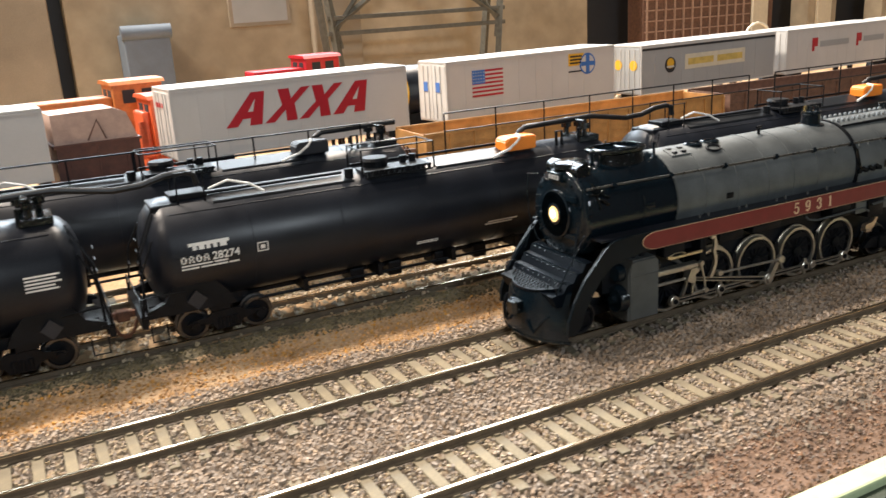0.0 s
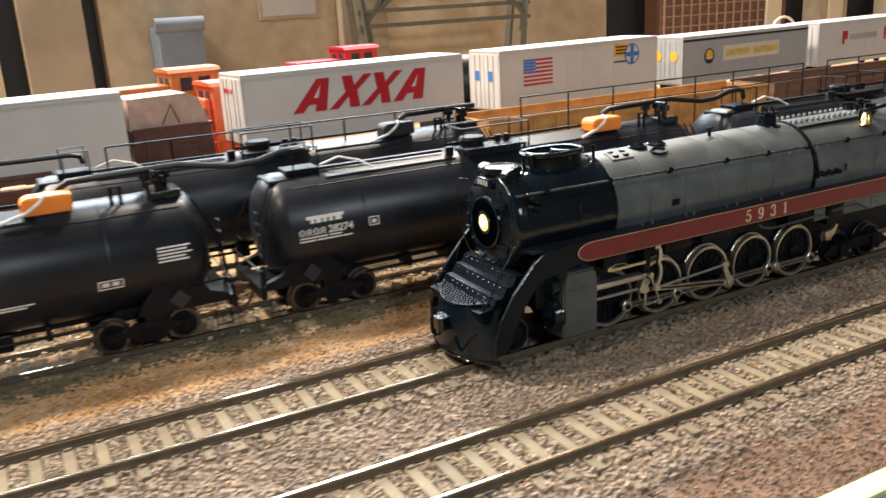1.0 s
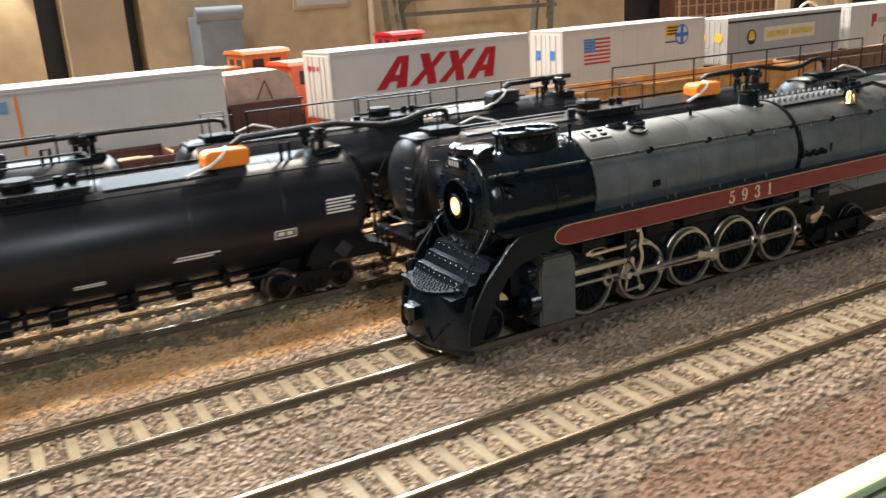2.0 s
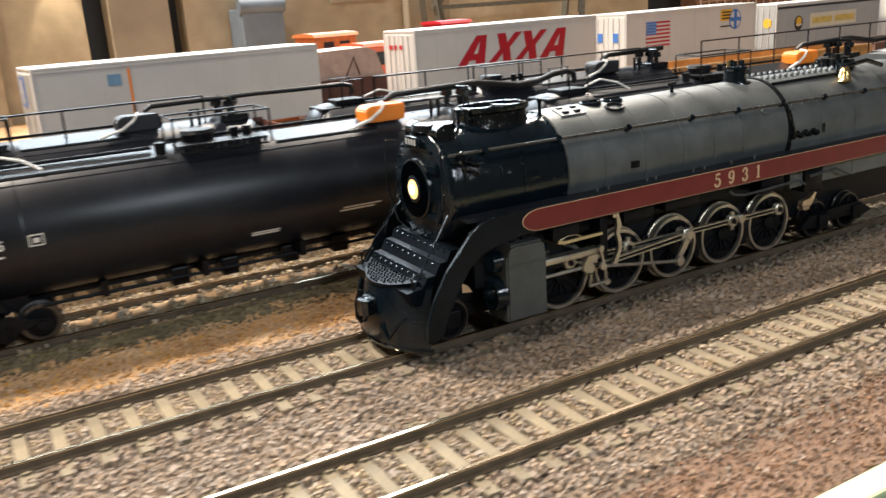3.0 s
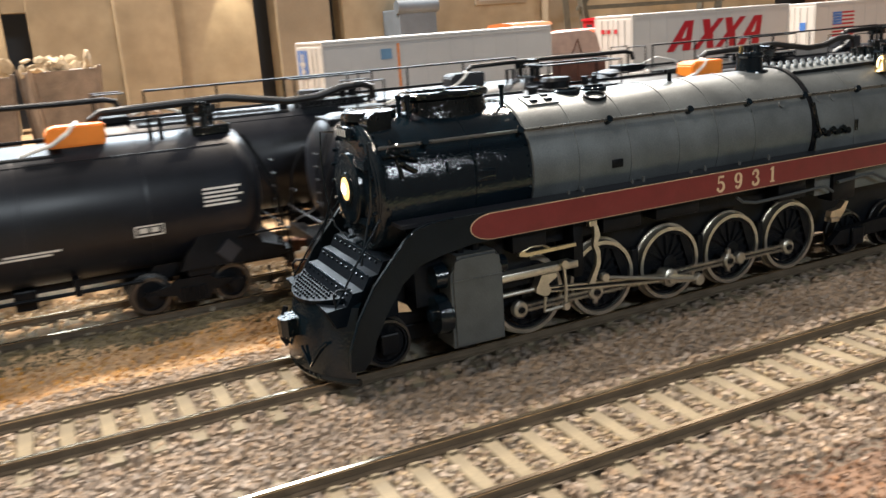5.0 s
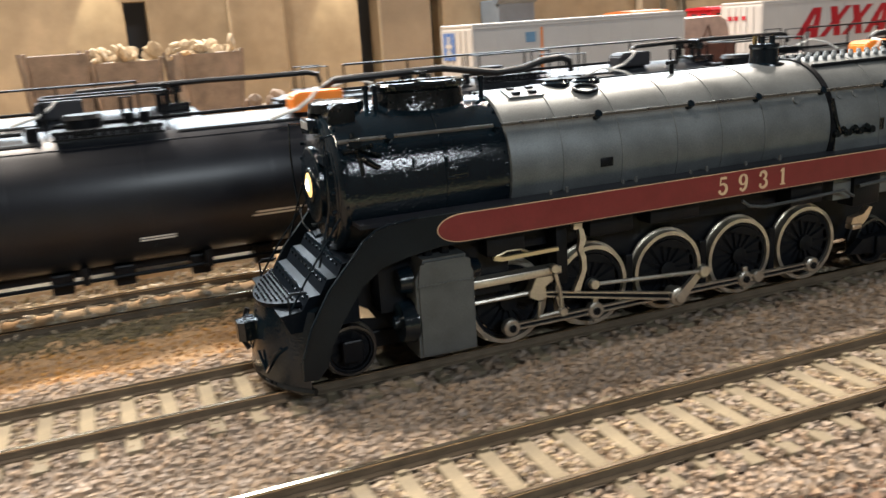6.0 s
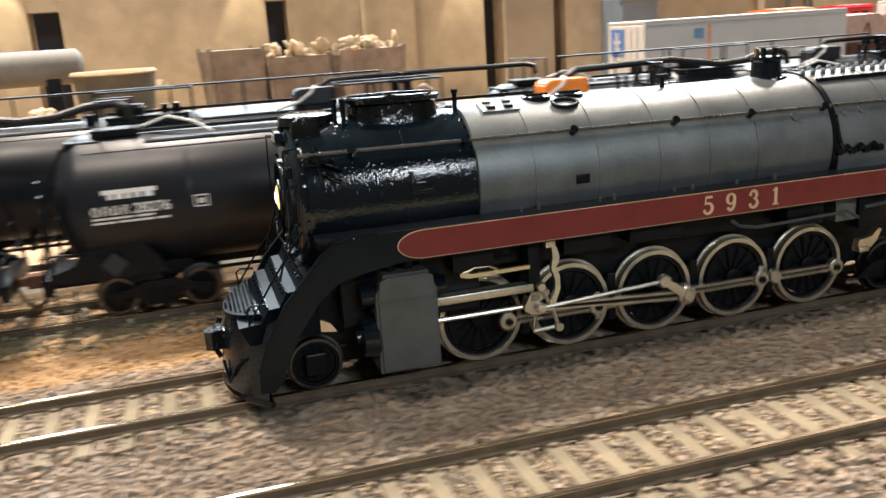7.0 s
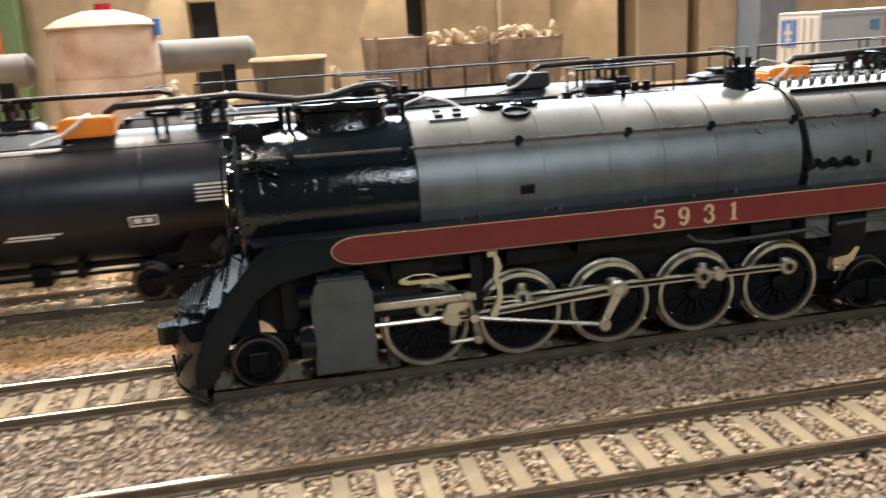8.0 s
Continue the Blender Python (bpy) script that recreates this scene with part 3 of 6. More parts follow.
        ob = part(name, bm, LETTERING, tank, label)
        ob.matrix_basis = shell(x, ang)
    bars("company_mark", -HL + 10.5, 10, [(1, 1.2, 12, 1.0), (2.2, 0, 1.2, 1.4), (4.0, 0, 1.6, 1.5), (6.2, 0, 1.2, 1.4), (8.2, 0, 1.2, 1.4), (10.2, 0, 2.0, 1.4)], "white stylised emblem")
    bars("reporting_mark", -HL + 8.8, -3, [q for k in range(4) for q in ((2.2 * k, 0.2, 0.5, 2.2), (2.2 * k + 1.2, 0.2, 0.5, 2.2), (2.2 * k, 1.9, 1.7, 0.5), (2.2 * k, 0.2 + 0.7 * (k % 2), 1.7, 0.45))], "white stencilled marks")
    words("road_number", number, LETTERING, tank, 3.3, shell(-HL + 18.0, -2.2), label="white stencilled road number", bold=0.06)
    bars("small_print", -HL + 8.8, -9, [(0, 0, 5, 0.5), (5.6, 0, 8, 0.5), (14, 0, 3, 0.5), (0, 1.0, 9, 0.5), (9.6, 1.0, 4, 0.5)], "rows of small white print")
    bars("small_panel", -HL + 31.6, -3, [(0, 0, 3.4, 0.3), (0, 2.6, 3.4, 0.3), (0, 0.3, 0.3, 2.3), (3.1, 0.3, 0.3, 2.3), (1, 0.8, 1.4, 1.2)])
    bars("small_print", HL - 16.5, -3, [(0, 4.2 - 1.0 * k, w, 0.5) for k, w in enumerate((9, 8, 9.4, 7.6, 8.4))])
    bars("small_panel", HL - 33, -20, [(0, 0, 6.6, 0.35), (0, 2.6, 6.6, 0.35), (0, 0.3, 0.35, 2.3), (6.3, 0.3, 0.35, 2.3), (1, 0.9, 2, 1.3), (3.7, 0.9, 1.8, 1.3)])
    bars("small_print", HL - 62, -24, [(0, 0, 11, 0.5), (1, 0.9, 12, 0.5)])
    bars("small_print", HL - 88, -34, [(0, 0, 8, 0.45), (0, 0.8, 8, 0.45)])
    return car


mat_rust = mat("rusty_brown_metal", (0.13, 0.055, 0.03), 0.7, 0.2, var=0.35)
mat_hose = mat("black_rubber_hose", (0.010, 0.010, 0.011), 0.45, var=0.2, spec=0.35)
mat_darkbox = mat("blue_black_box", (0.012, 0.013, 0.018), 0.55, var=0.2)


def number_mesh(text):
    ob = words("spare", text, LETTERING, None, 3.3, Matrix(), bold=0.06)
    me = ob.data
    bpy.data.objects.remove(ob)
    return me


first = build_tank_car("28274", False)
first.matrix_basis = pose(0.413, T3 * MM, 0)
for k, number in ((-1, "28275"), (-2, "28276"), (-3, "28277"), (1, "28273"), (2, "28272")):
    c = copy_thing(first, pose((413 + 190 * k) * MM, T3 * MM, 0))
    for o in c.children_recursive:
        if o.name.startswith("road_number"):
            o.data = number_mesh(number)
rear = build_tank_car("28280", True)
rear.matrix_basis = pose(0.352, T4 * MM, 0)
for k in (-3, -2, -1):
    copy_thing(rear, pose((352 + 190 * k) * MM, T4 * MM, 0))

# the last rear car's hose stops at its end
for o in list(rear.children):
    if o.name.startswith("hose"):
        bpy.data.objects.remove(o)
bm = B()
sweep(bm, [(49, 0.5, 45.5), (49.6, 0.2, 48), (52, -0.2, 49.6), (62, -0.4, 49.8), (74, -0.6, 50.2), (83, -0.8, 50.2)], 1.15, 10)
part("pipe", bm, mat_hose, rear, smooth=True)


def make_railed_flat(x):
    car = thing("railed_flat_car", "black flat car with tall thin railings", "flat car", "railed flat cars", x, T4, 0)
    bm = B()
    box(bm, -88, 88, -14, 14, 10, 13, 0.3)
    part("deck", bm, BLACKDULL, car)
    for y in (-4,):
        bm = B()
        for k in range(8):
            sweep(bm, [(-86 + 24.57 * k, y, 13), (-86 + 24.57 * k, y, 51.4)], 0.36, 5)
        sweep(bm, [(-86, y, 51.4), (86, y, 51.4)], 0.36, 5)
        sweep(bm, [(-86, y, 44), (86, y, 44)], 0.3, 5)
        part("walkway_rail", bm, BLACKDULL, car)
    for s in (-1, 1):
        make_truck(car, s * 66)


make_railed_flat(542)
make_railed_flat(732)

# ---- steam locomotive: x runs back from its headlight, rail top at z 0 ----
LR, LZ = 13.6, 35.0
DRIVERS, DR, CRANK = (37, 56, 75, 94, 113), 8.5, 4.4
loco = thing("steam_locomotive", "gloss black and grey model steam locomotive with red stripe", "steam locomotive")


def L(name, bm, material, parent=None, label="", smooth=True):
    return part(name, bm, material, parent or loco, label, smooth)


def on_boiler(x, ang, r=LR + 0.4):
    """A place on the boiler's skin; the angle counts up from the viewer's side."""
    a = math.radians(ang)
    return (x, -r * math.cos(a), LZ + r * math.sin(a))


# smokebox and its front
bm = B()
lathe(bm, [(4.0, 11.9), (4.1, 12.4), (4.5, 12.9), (5.1, 13.3), (6.2, LR), (36.4, LR), (36.6, 12)], "x", 72, 0, 0, LZ)
smokebox = L("smokebox", bm, GLOSS)
bm = B()
lathe(bm, [(3.0, 3), (3.1, 6.6), (3.3, 9.2), (3.6, 10.0), (3.7, 11.4), (4.0, 12.0), (4.3, 12.2)], "x", 56, 0, 0, LZ)
door = L("smokebox_door", bm, GLOSS)
bm = B()
for k in range(20):
    a = 2 * math.pi * k / 20
    frustum(bm, (3.1, 11.2 * math.cos(a), LZ + 11.2 * math.sin(a)), (4.0, 11.2 * math.cos(a), LZ + 11.2 * math.sin(a)), 0.36, seg=6)
L("door_bolts", bm, GLOSS, door)["kind"] = "stuff"
for z in (40.5, 29.5):
    bm = B()
    prism(bm, [(-9.5, z - 0.8), (-3, z - 0.5), (-3, z + 0.5), (-9.5, z + 0.8)], 2.6, 3.6, "x")
    L("door_hinge", bm, GLOSS, door)
bm = B()
hoop(bm, [(2.2, 6.6), (2.4, 7.0), (3.4, 7.1), (3.4, 6.3)], "x", 44, 0, 0, LZ)
for k in range(12):
    a = 2 * math.pi * k / 12
    frustum(bm, (2.5, 5.2 * math.cos(a), LZ + 5.2 * math.sin(a)), (3.2, 5.2 * math.cos(a), LZ + 5.2 * math.sin(a)), 0.34, seg=6)
L("lamp_ring", bm, GLOSS, door, "bolted ring round the headlight")
bm = B()
lathe(bm, [(2.0, 2.2), (1.8, 2.7), (2.0, 3.2), (3.2, 3.5)], "x", 28, 0, 0, LZ)
lamp = L("headlight", bm, GLOSS)
bm = B()
lathe(bm, [(1.55, 0.6), (1.65, 1.6), (1.9, 2.3)], "x", 24, 0, 0, LZ)
L("headlight_lens", bm, LENS, lamp, "glowing warm headlight lens")
bm = B()
lathe(bm, [(1.35, 0.3), (1.42, 0.8), (1.6, 1.15)], "x", 20, 0, 0, LZ)
L("bulb", bm, LENSCORE, lamp, "bright bulb")
bm = B()
box(bm, 2.2, 4.2, -3.2, 3.2, 44.6, 47.2, 0.25)
plate = L("number_board", bm, GLOSS)
bm = B()
for k in range(4):
    box(bm, 2.1, 2.25, 2.4 - 1.3 * k - 0.8, 2.4 - 1.3 * k, 45.3, 46.6)
L("number_board_bars", bm, GREYW, plate)
for s in (-1, 1):
    bm = B()
    sweep(bm, [(4.2, s * 11, 45.0), (2.2, s * 13.4, 45.0), (2.0, s * 13.8, 40), (2.0, s * 13.2, 33), (2.0, s * 9, 26), (3.2, s * 4.5, 23.8)], 0.2, 6)
    L("front_grab_rail", bm, GLOSS)
    bm = B()
    sweep(bm, [(-0.5, s * 12.0, 22.5), (3.0, s * 10.6, 33.5)], 0.22, 6)
    L("front_brace", bm, GLOSS)
bm = B()
rng = random.Random(4)
for k in range(9):
    x, y, z = 3.5 + rng.uniform(0, 8), rng.uniform(-5.5, 5.5), LZ + LR - 0.6
    frustum(bm, (x, y, z - 1.0), (x, y, z + rng.uniform(0.6, 1.5)), rng.uniform(0.6, 1.4), rng.uniform(0.4, 0.9), seg=8)
lathe(bm, [(-7.6, 1.0), (-7.3, 2.5), (7.3, 2.5), (7.6, 1.0)], "y", 22, 7.2, 0, LZ + LR - 1.2)
lathe(bm, [(-0.4, 5.2), (1.2, 5.0), (1.6, 3.6)], "z", 24, 8.4, 0, LZ + LR - 0.2)
L("feedwater_heater", bm, GLOSSROUGH, smokebox, "lumpy glossy black casting")
# chimney: a long oval with two openings
bm = B()
def oval(cx, hx, hy, z, n=40):
    pts = []
    for k in range(n):
        a = 2 * math.pi * k / n
        c, s = math.cos(a), math.sin(a)
        pts.append((cx + hx * math.copysign(abs(c) ** 0.7, c), hy * math.copysign(abs(s) ** 0.8, s), z))
    return pts
rings = []
for hx, hy, z in ((9.4, 6.4, 46.6), (8.7, 5.9, 48.6), (8.5, 5.7, 50.4), (9.2, 6.2, 50.9), (9.3, 6.3, 51.7), (8.9, 5.9, 52.1), (8.0, 5.0, 52.0), (7.7, 4.8, 50.4)):
    rings.append([bm.verts.new(p) for p in oval(24.4, hx, hy, z)])
for a, b in zip(rings, rings[1:]):
    for k in range(40):
        bm.faces.new((a[k], a[(k + 1) % 40], b[(k + 1) % 40], b[k]))
bm.faces.new(rings[-1])
stack = L("chimney", bm, GLOSSROUGH)
for x in (20.3, 28.5):
    bm = B()
    hoop(bm, [(50.2, 3.7), (51.9, 3.7), (52.0, 3.2), (50.3, 3.0)], "z", 24, x, 0, 0)
    L("blast_pipe_ring", bm, GLOSS, stack)
for x, y in ((13.2, -3.2), (14.6, -4.2), (36.0, -3.5)):
    bm = B()
    frustum(bm, (x, y, 46.5), (x, y, 51.8), 0.45, seg=8)
    frustum(bm, (x, y, 51.4), (x, y, 52.2), 0.65, seg=8)
    L("small_post", bm, GLOSS)
for x in (24.0,):
    bm = B()
    lathe(bm, [(x - 0.3, LR - 0.2), (x - 0.25, LR + 0.16), (x + 0.25, LR + 0.16), (x + 0.3, LR - 0.2)], "x", 72, 0, 0, LZ)
    L("smokebox_seam", bm, GLOSS, smokebox)
bm = B()
for k in range(24):
    a = on_boiler(36.0, -20 + 9 * k, LR)
    frustum(bm, a, on_boiler(36.0, -20 + 9 * k, LR + 0.3), 0.3, seg=6)
    a = on_boiler(5.2, -20 + 9 * k, LR)
    frustum(bm, a, on_boiler(5.2, -20 + 9 * k, LR + 0.3), 0.3, seg=6)
L("rivets", bm, GLOSS, smokebox)["kind"] = "stuff"
bm = B()
box(bm, 24, 28, -LR - 0.25, -LR + 1.2, 35.2, 37.4, 0.2)
for k in range(3):
    box(bm, 24.2, 27.8, -LR - 0.4, -LR, 35.4 + 0.7 * k, 35.7 + 0.7 * k)
L("maker_plate", bm, GLOSS, smokebox)
bm = B()
for p, q in ((on_boiler(7, 36), on_boiler(12, 24)), (on_boiler(8, 44), on_boiler(8.5, 12)), (on_boiler(5.5, 30), on_boiler(11, 33)), (on_boiler(8, 26), on_boiler(11.5, 16))):
    sweep(bm, [p, [(a + b) / 2 - (0.6 if i == 1 else 0) for i, (a, b) in enumerate(zip(p, q))], q], 0.4, 6)
frustum(bm, on_boiler(7.8, 34, LR - 0.5), on_boiler(7.8, 34, LR + 1.6), 1.2, seg=10)
L("front_piping", bm, GLOSSROUGH, smokebox)
bm = B()
sweep(bm, [on_boiler(18, 20, LR + 0.2), on_boiler(18, 12, LR + 0.2)], 0.3, 6)
sweep(bm, [on_boiler(24.2, 18, LR + 0.25), on_boiler(24.2, 8, LR + 0.25)], 0.35, 6)
L("small_brackets", bm, GLOSS, smokebox)

# boiler and firebox
bm = B()
lathe(bm, [(36.5, LR), (36.7, LR + 0.35), (114, LR + 0.6), (114.2, 12)], "x", 80, 0, 0, LZ)
boiler = L("boiler", bm, GREY, label="metallic grey boiler jacket")
for x in (48, 61, 74, 85, 96):
    bm = B()
    r = LR + 0.35 + 0.25 * (x - 36) / 78
    for d in (0,):
        lathe(bm, [(x - 0.55, r - 0.1), (x - 0.5, r + 0.14), (x + 0.5, r + 0.14), (x + 0.55, r - 0.1)], "x", 80, 0, 0, LZ)
    L("boiler_band", bm, GREY, boiler)
bm = B()
lathe(bm, [(113.4, LR + 0.5), (113.5, LR + 1.0), (114.7, LR + 1.0), (114.8, LR + 0.5)], "x", 80, 0, 0, LZ)
L("boiler_band", bm, BLACKDULL, boiler, "black band")
bm = B()
pts = [(-(LR + 0.8) * math.cos(math.radians(a)), LZ + (LR + 0.8) * math.sin(math.radians(a))) for a in range(0, 181, 6)]
pts = [(-14.6, 19.0)] + pts + [(14.6, 19.0)]
prism(bm, pts, 114.8, 178, "x")
firebox = L("firebox", bm, GREY, label="grey firebox jacket")
for x in (128, 143, 160):
    bm = B()
    q = [(y * 1.008, LZ + (z - LZ) * 1.008) for y, z in pts]
    prism(bm, q, x - 0.5, x + 0.5, "x")
    L("firebox_band", bm, GREY, firebox)
# cab behind
bm = B()
box(bm, 178, 200, -17, 17, 17, 44, 0.8)
prism(bm, [(-17.6, 44), (-14, 48.5), (-6, 51), (6, 51), (14, 48.5), (17.6, 44)], 176, 203, "x")
cab = L("cab", bm, GREY)
bm = B()
box(bm, 184, 194, -17.25, -16.9, 33, 41, 0.1)
L("cab_window", bm, SHADEPRINT, cab)

# fittings on top of the boiler
bm = B()
prism(bm, [(40.5, -6.4), (48.0, -6.4), (48.0, -2.2), (40.5, -2.2)], LZ + LR - 1.6, LZ + LR - 0.1, "z")
bmesh.ops.rotate(bm, verts=bm.verts, cent=(44, -4.3, LZ + LR - 0.8), matrix=Matrix.Rotation(radians(18), 3, "X"))
plate = L("cover_plate", bm, GREY, boiler)
bm = B()
for x, y, z in ((42.5, -5.2, 0), (46, -5.2, 0), (42.5, -2.6, 0.6), (46.5, -2.8, 0.6)):
    box(bm, x - 0.8, x + 0.8, y - 0.6, y + 0.6, LZ + LR - 1.2 + z, LZ + LR + 0.1 + z, 0.2)
L("plate_clamp", bm, BLACKDULL, plate)
for x in (53.5, 60.5):
    bm = B()
    lathe(bm, [(48.4, 2.9), (49.3, 2.9), (49.6, 2.4), (49.5, 1.6), (49.1, 1.3)], "z", 24, x, -1.2, 0)
    box(bm, x - 2.4, x + 2.4, -1.5, -0.9, 49.3, 49.9)
    L("washout_hatch", bm, GLOSS, boiler)
bm = B()
sweep(bm, [on_boiler(57.5 + 2.6 * math.cos(a * math.pi / 8), 66 + 6.5 * math.sin(a * math.pi / 8), LR + 0.75) for a in range(17)], 0.35, 6)
L("oval_ring", bm, BLACKDULL, boiler)
bm = B()
frustum(bm, (81, -2.0, 48.6), (81, -2.0, 51.6), 0.5, seg=8)
sweep(bm, [(79.4, -2.6, 51.2), (82.6, -1.6, 51.2)], 0.45, 6)
L("whistle_post", bm, BLACKDULL, boiler)
bm = B()
lathe(bm, [(48.2, 4.6), (48.9, 4.4), (49.2, 3.2), (52.2, 3.0), (52.6, 3.3), (53.3, 3.2), (53.5, 2.2)], "z", 28, 107.5, 0, 0)
dome = L("safety_valve_dome", bm, GLOSS)
for k in range(5):
    bm = B()
    a = 2 * math.pi * k / 5
    frustum(bm, (107.5 + 2 * math.cos(a), 2 * math.sin(a), 53.2), (107.5 + 2 * math.cos(a), 2 * math.sin(a), 55.0), 0.5, seg=8)
    L("safety_valve", bm, BRASS if k == 2 else GLOSS, dome)
bm = B()
for row, y in enumerate((-3.6, 3.6)):
    for k in range(17):
        x = 114 + 2.6 * k
        frustum(bm, (x, y, 48.0), (x, y, 49.5), 0.55, 0.5, seg=8)
        frustum(bm, (x, y, 49.5), (x, y, 50.1), 0.7, 0.4, seg=8)
L("firebox_stud", bm, GREY, firebox, "rows of small steel studs")["kind"] = "stuff"
bm = B()
sweep(bm, [(115, -6.8, 48.0), (150, -6.8, 48.3)], 0.45, 6)
L("top_pipe", bm, BLACKDULL, firebox)
rng = random.Random(8)
for k in range(7):
    bm = B()
    x, y = 148 + rng.uniform(0, 12), rng.uniform(-5, 5)
    frustum(bm, (x, y, 48), (x, y, 51 + rng.uniform(0, 2.4)), rng.uniform(0.8, 1.8), seg=10)
    L("turret_valve", bm, GLOSSROUGH, firebox)
bm = B()
sweep(bm, [(147, -7, 50), (156, -7.5, 51), (163, -8, 49)], 0.7, 8)
L("steam_turret", bm, GLOSSROUGH, firebox)
bm = B()
lathe(bm, [(-2.6, 2.4), (-2.2, 2.0), (0.2, 1.5), (1.2, 0.9), (1.5, 0.3)], "z", 22, 143, -9.6, 48.8)
bell = L("bell", bm, BRASS, label="polished brass bell")
bm = B()
sweep(bm, [(143, -7.4, 46.2), (143, -7.0, 50.8), (143, -9.6, 50.8)], 0.5, 6)
L("bell_yoke", bm, GLOSS, bell)
# handrail
bm = B()
rail = [on_boiler(4.8, 36, LR + 1.3)] + [on_boiler(x, 36 - 5 * x / 170, LR + 1.6) for x in range(10, 176, 15)]
sweep(bm, rail, 0.33, 6)
handrail = L("handrail", bm, HANDRAIL, label="dark steel handrail")
for x in (14, 34.6, 56, 77.5, 94.5, 112, 130, 148, 166):
    bm = B()
    frustum(bm, on_boiler(x, 36 - 5 * x / 170, LR + 0.2), on_boiler(x, 36 - 5 * x / 170, LR + 2.0), 0.55, seg=8)
    frustum(bm, on_boiler(x, 36 - 5 * x / 170, LR + 1.1), on_boiler(x, 36 - 5 * x / 170, LR + 2.1), 0.8, seg=8)
    L("handrail_post", bm, GLOSS, handrail)
bm = B()
box(bm, 55.6, 58.4, -LR - 0.65, -LR + 1.0, 33.6, 35.4, 0.2)
L("washout_hole", bm, BLACKDULL, boiler, "small black opening")
for x in (105, 117, 121.5):
    bm = B()
    frustum(bm, on_boiler(x, 28, LR), on_boiler(x, 28, LR + 1.0), 0.9, seg=10)
    L("washout_plug", bm, GREY, boiler)
for k, x in enumerate((44, 47.5, 60, 63, 76, 80, 90, 99)):
    bm = B()
    frustum(bm, (x, -LR - 1.4, 29.9), (x, -LR - 1.4, 30.7 + 0.3 * (k % 2)), 0.35, seg=6)
    L("valance_stud", bm, GREYFLAT, boiler)
bm = B()
sweep(bm, [on_boiler(114.2, 25, LR + 1.2), on_boiler(114.4, 8, LR + 1.2), on_boiler(115.5, -3, LR + 1.2), on_boiler(124, -5, LR + 1.2)], 0.5, 6)
for k in range(7):
    x = 114.5 + 1.7 * k
    frustum(bm, on_boiler(x, -6, LR), on_boiler(x, -4 + 3 * (k % 2), LR + 1.8), 0.8, seg=8)
sweep(bm, [on_boiler(128, -6, LR + 1), on_boiler(128, 4, LR + 1)], 0.5, 6)
L("feed_piping", bm, GLOSSROUGH, firebox)

# running board, stripe, apron
bm = B()
prism(bm, [(-6.3, 8.5), (-4.2, 14), (-0.6, 19.9), (3.8, 24.8), (6, 27.4), (8.2, 29.0), (11, 29.7), (16, 30.1), (178, 30.1), (178, 24.5), (20, 24.5), (13.5, 23.5), (9, 22.4), (5.2, 19.6), (1.5, 14.5), (-1, 10), (-2.2, 6.5), (-4, 4.6), (-6.5, 4.8)], -18.3, -17.3)
valance = L("valance", bm, VALANCE, label="satin black curved valance", smooth=False)
bm = B()
prism(bm, [(-6.3, 8.5), (-4.2, 14), (-0.6, 19.9), (3.8, 24.8), (6, 27.4), (8.2, 29.0), (11, 29.7), (16, 30.1), (178, 30.1), (178, 24.5), (20, 24.5), (13.5, 23.5), (9, 22.4), (5.2, 19.6), (1.5, 14.5), (-1, 10), (-2.2, 6.5), (-4, 4.6), (-6.5, 4.8)], 17.3, 18.3)
L("valance", bm, VALANCE, smooth=False)
bm = B()
sweep(bm, [(-6.3, -18.3, 8.5), (-4.2, -18.3, 14), (-0.6, -18.3, 19.9), (3.8, -18.3, 24.8), (6, -18.3, 27.4), (8.2, -18.3, 29.0), (11, -18.3, 29.7), (16, -18.3, 30.1)], 0.18, 6)
L("valance_edge", bm, GLOSS, valance)
bm = B()
for s in (-1, 1):
    box(bm, 6, 178, s * 12, s * 17.25, 29.3, 30.0)
L("running_board", bm, BLACK, smooth=False)
def capsule(x0, x1, z0, z1):
    zc, h = (z0 + z1) / 2, (z1 - z0) / 2
    tip = [(x0 + 5.0 * (1 - math.cos(a)), zc + h * math.sin(a)) for a in [math.pi / 2 * k / 10 for k in range(10, -11, -1)]]
    return [(x1, z1)] + tip + [(x1, z0)]
bm = B()
prism(bm, capsule(19.4, 177.5, 24.75, 29.9), -18.42, -18.25)
stripe = L("stripe_border", bm, GOLD, label="thin gold stripe border", smooth=False)
bm = B()
prism(bm, capsule(19.56, 177.5, 24.88, 29.77), -18.5, -18.3)
L("stripe", bm, RED, label="tuscan red stripe", smooth=False)


def stroke(bm, pts, widths, y=-18.56, t=0.1):
    """A pen stroke of changing width in the x-z plane."""
    left, right = [], []
    for i, (x, z) in enumerate(pts):
        (xa, za), (xb, zb) = pts[max(i - 1, 0)], pts[min(i + 1, len(pts) - 1)]
        n = Vector((-(zb - za), xb - xa)).normalized() * widths[i] / 2
        left.append((x + n.x, z + n.y))
        right.append((x - n.x, z - n.y))
    for i in range(len(pts) - 1):
        prism(bm, [left[i], left[i + 1], right[i + 1], right[i]], y, y + t)


def arc(cx, cz, rx, rz, a0, a1, n=14):
    return [(cx + rx * math.cos(radians(a0 + (a1 - a0) * k / n)), cz + rz * math.sin(radians(a0 + (a1 - a0) * k / n))) for k in range(n + 1)]


def swell(n, thin, thick):
    return [thin + (thick - thin) * math.sin(math.pi * k / (n - 1)) for k in range(n)]


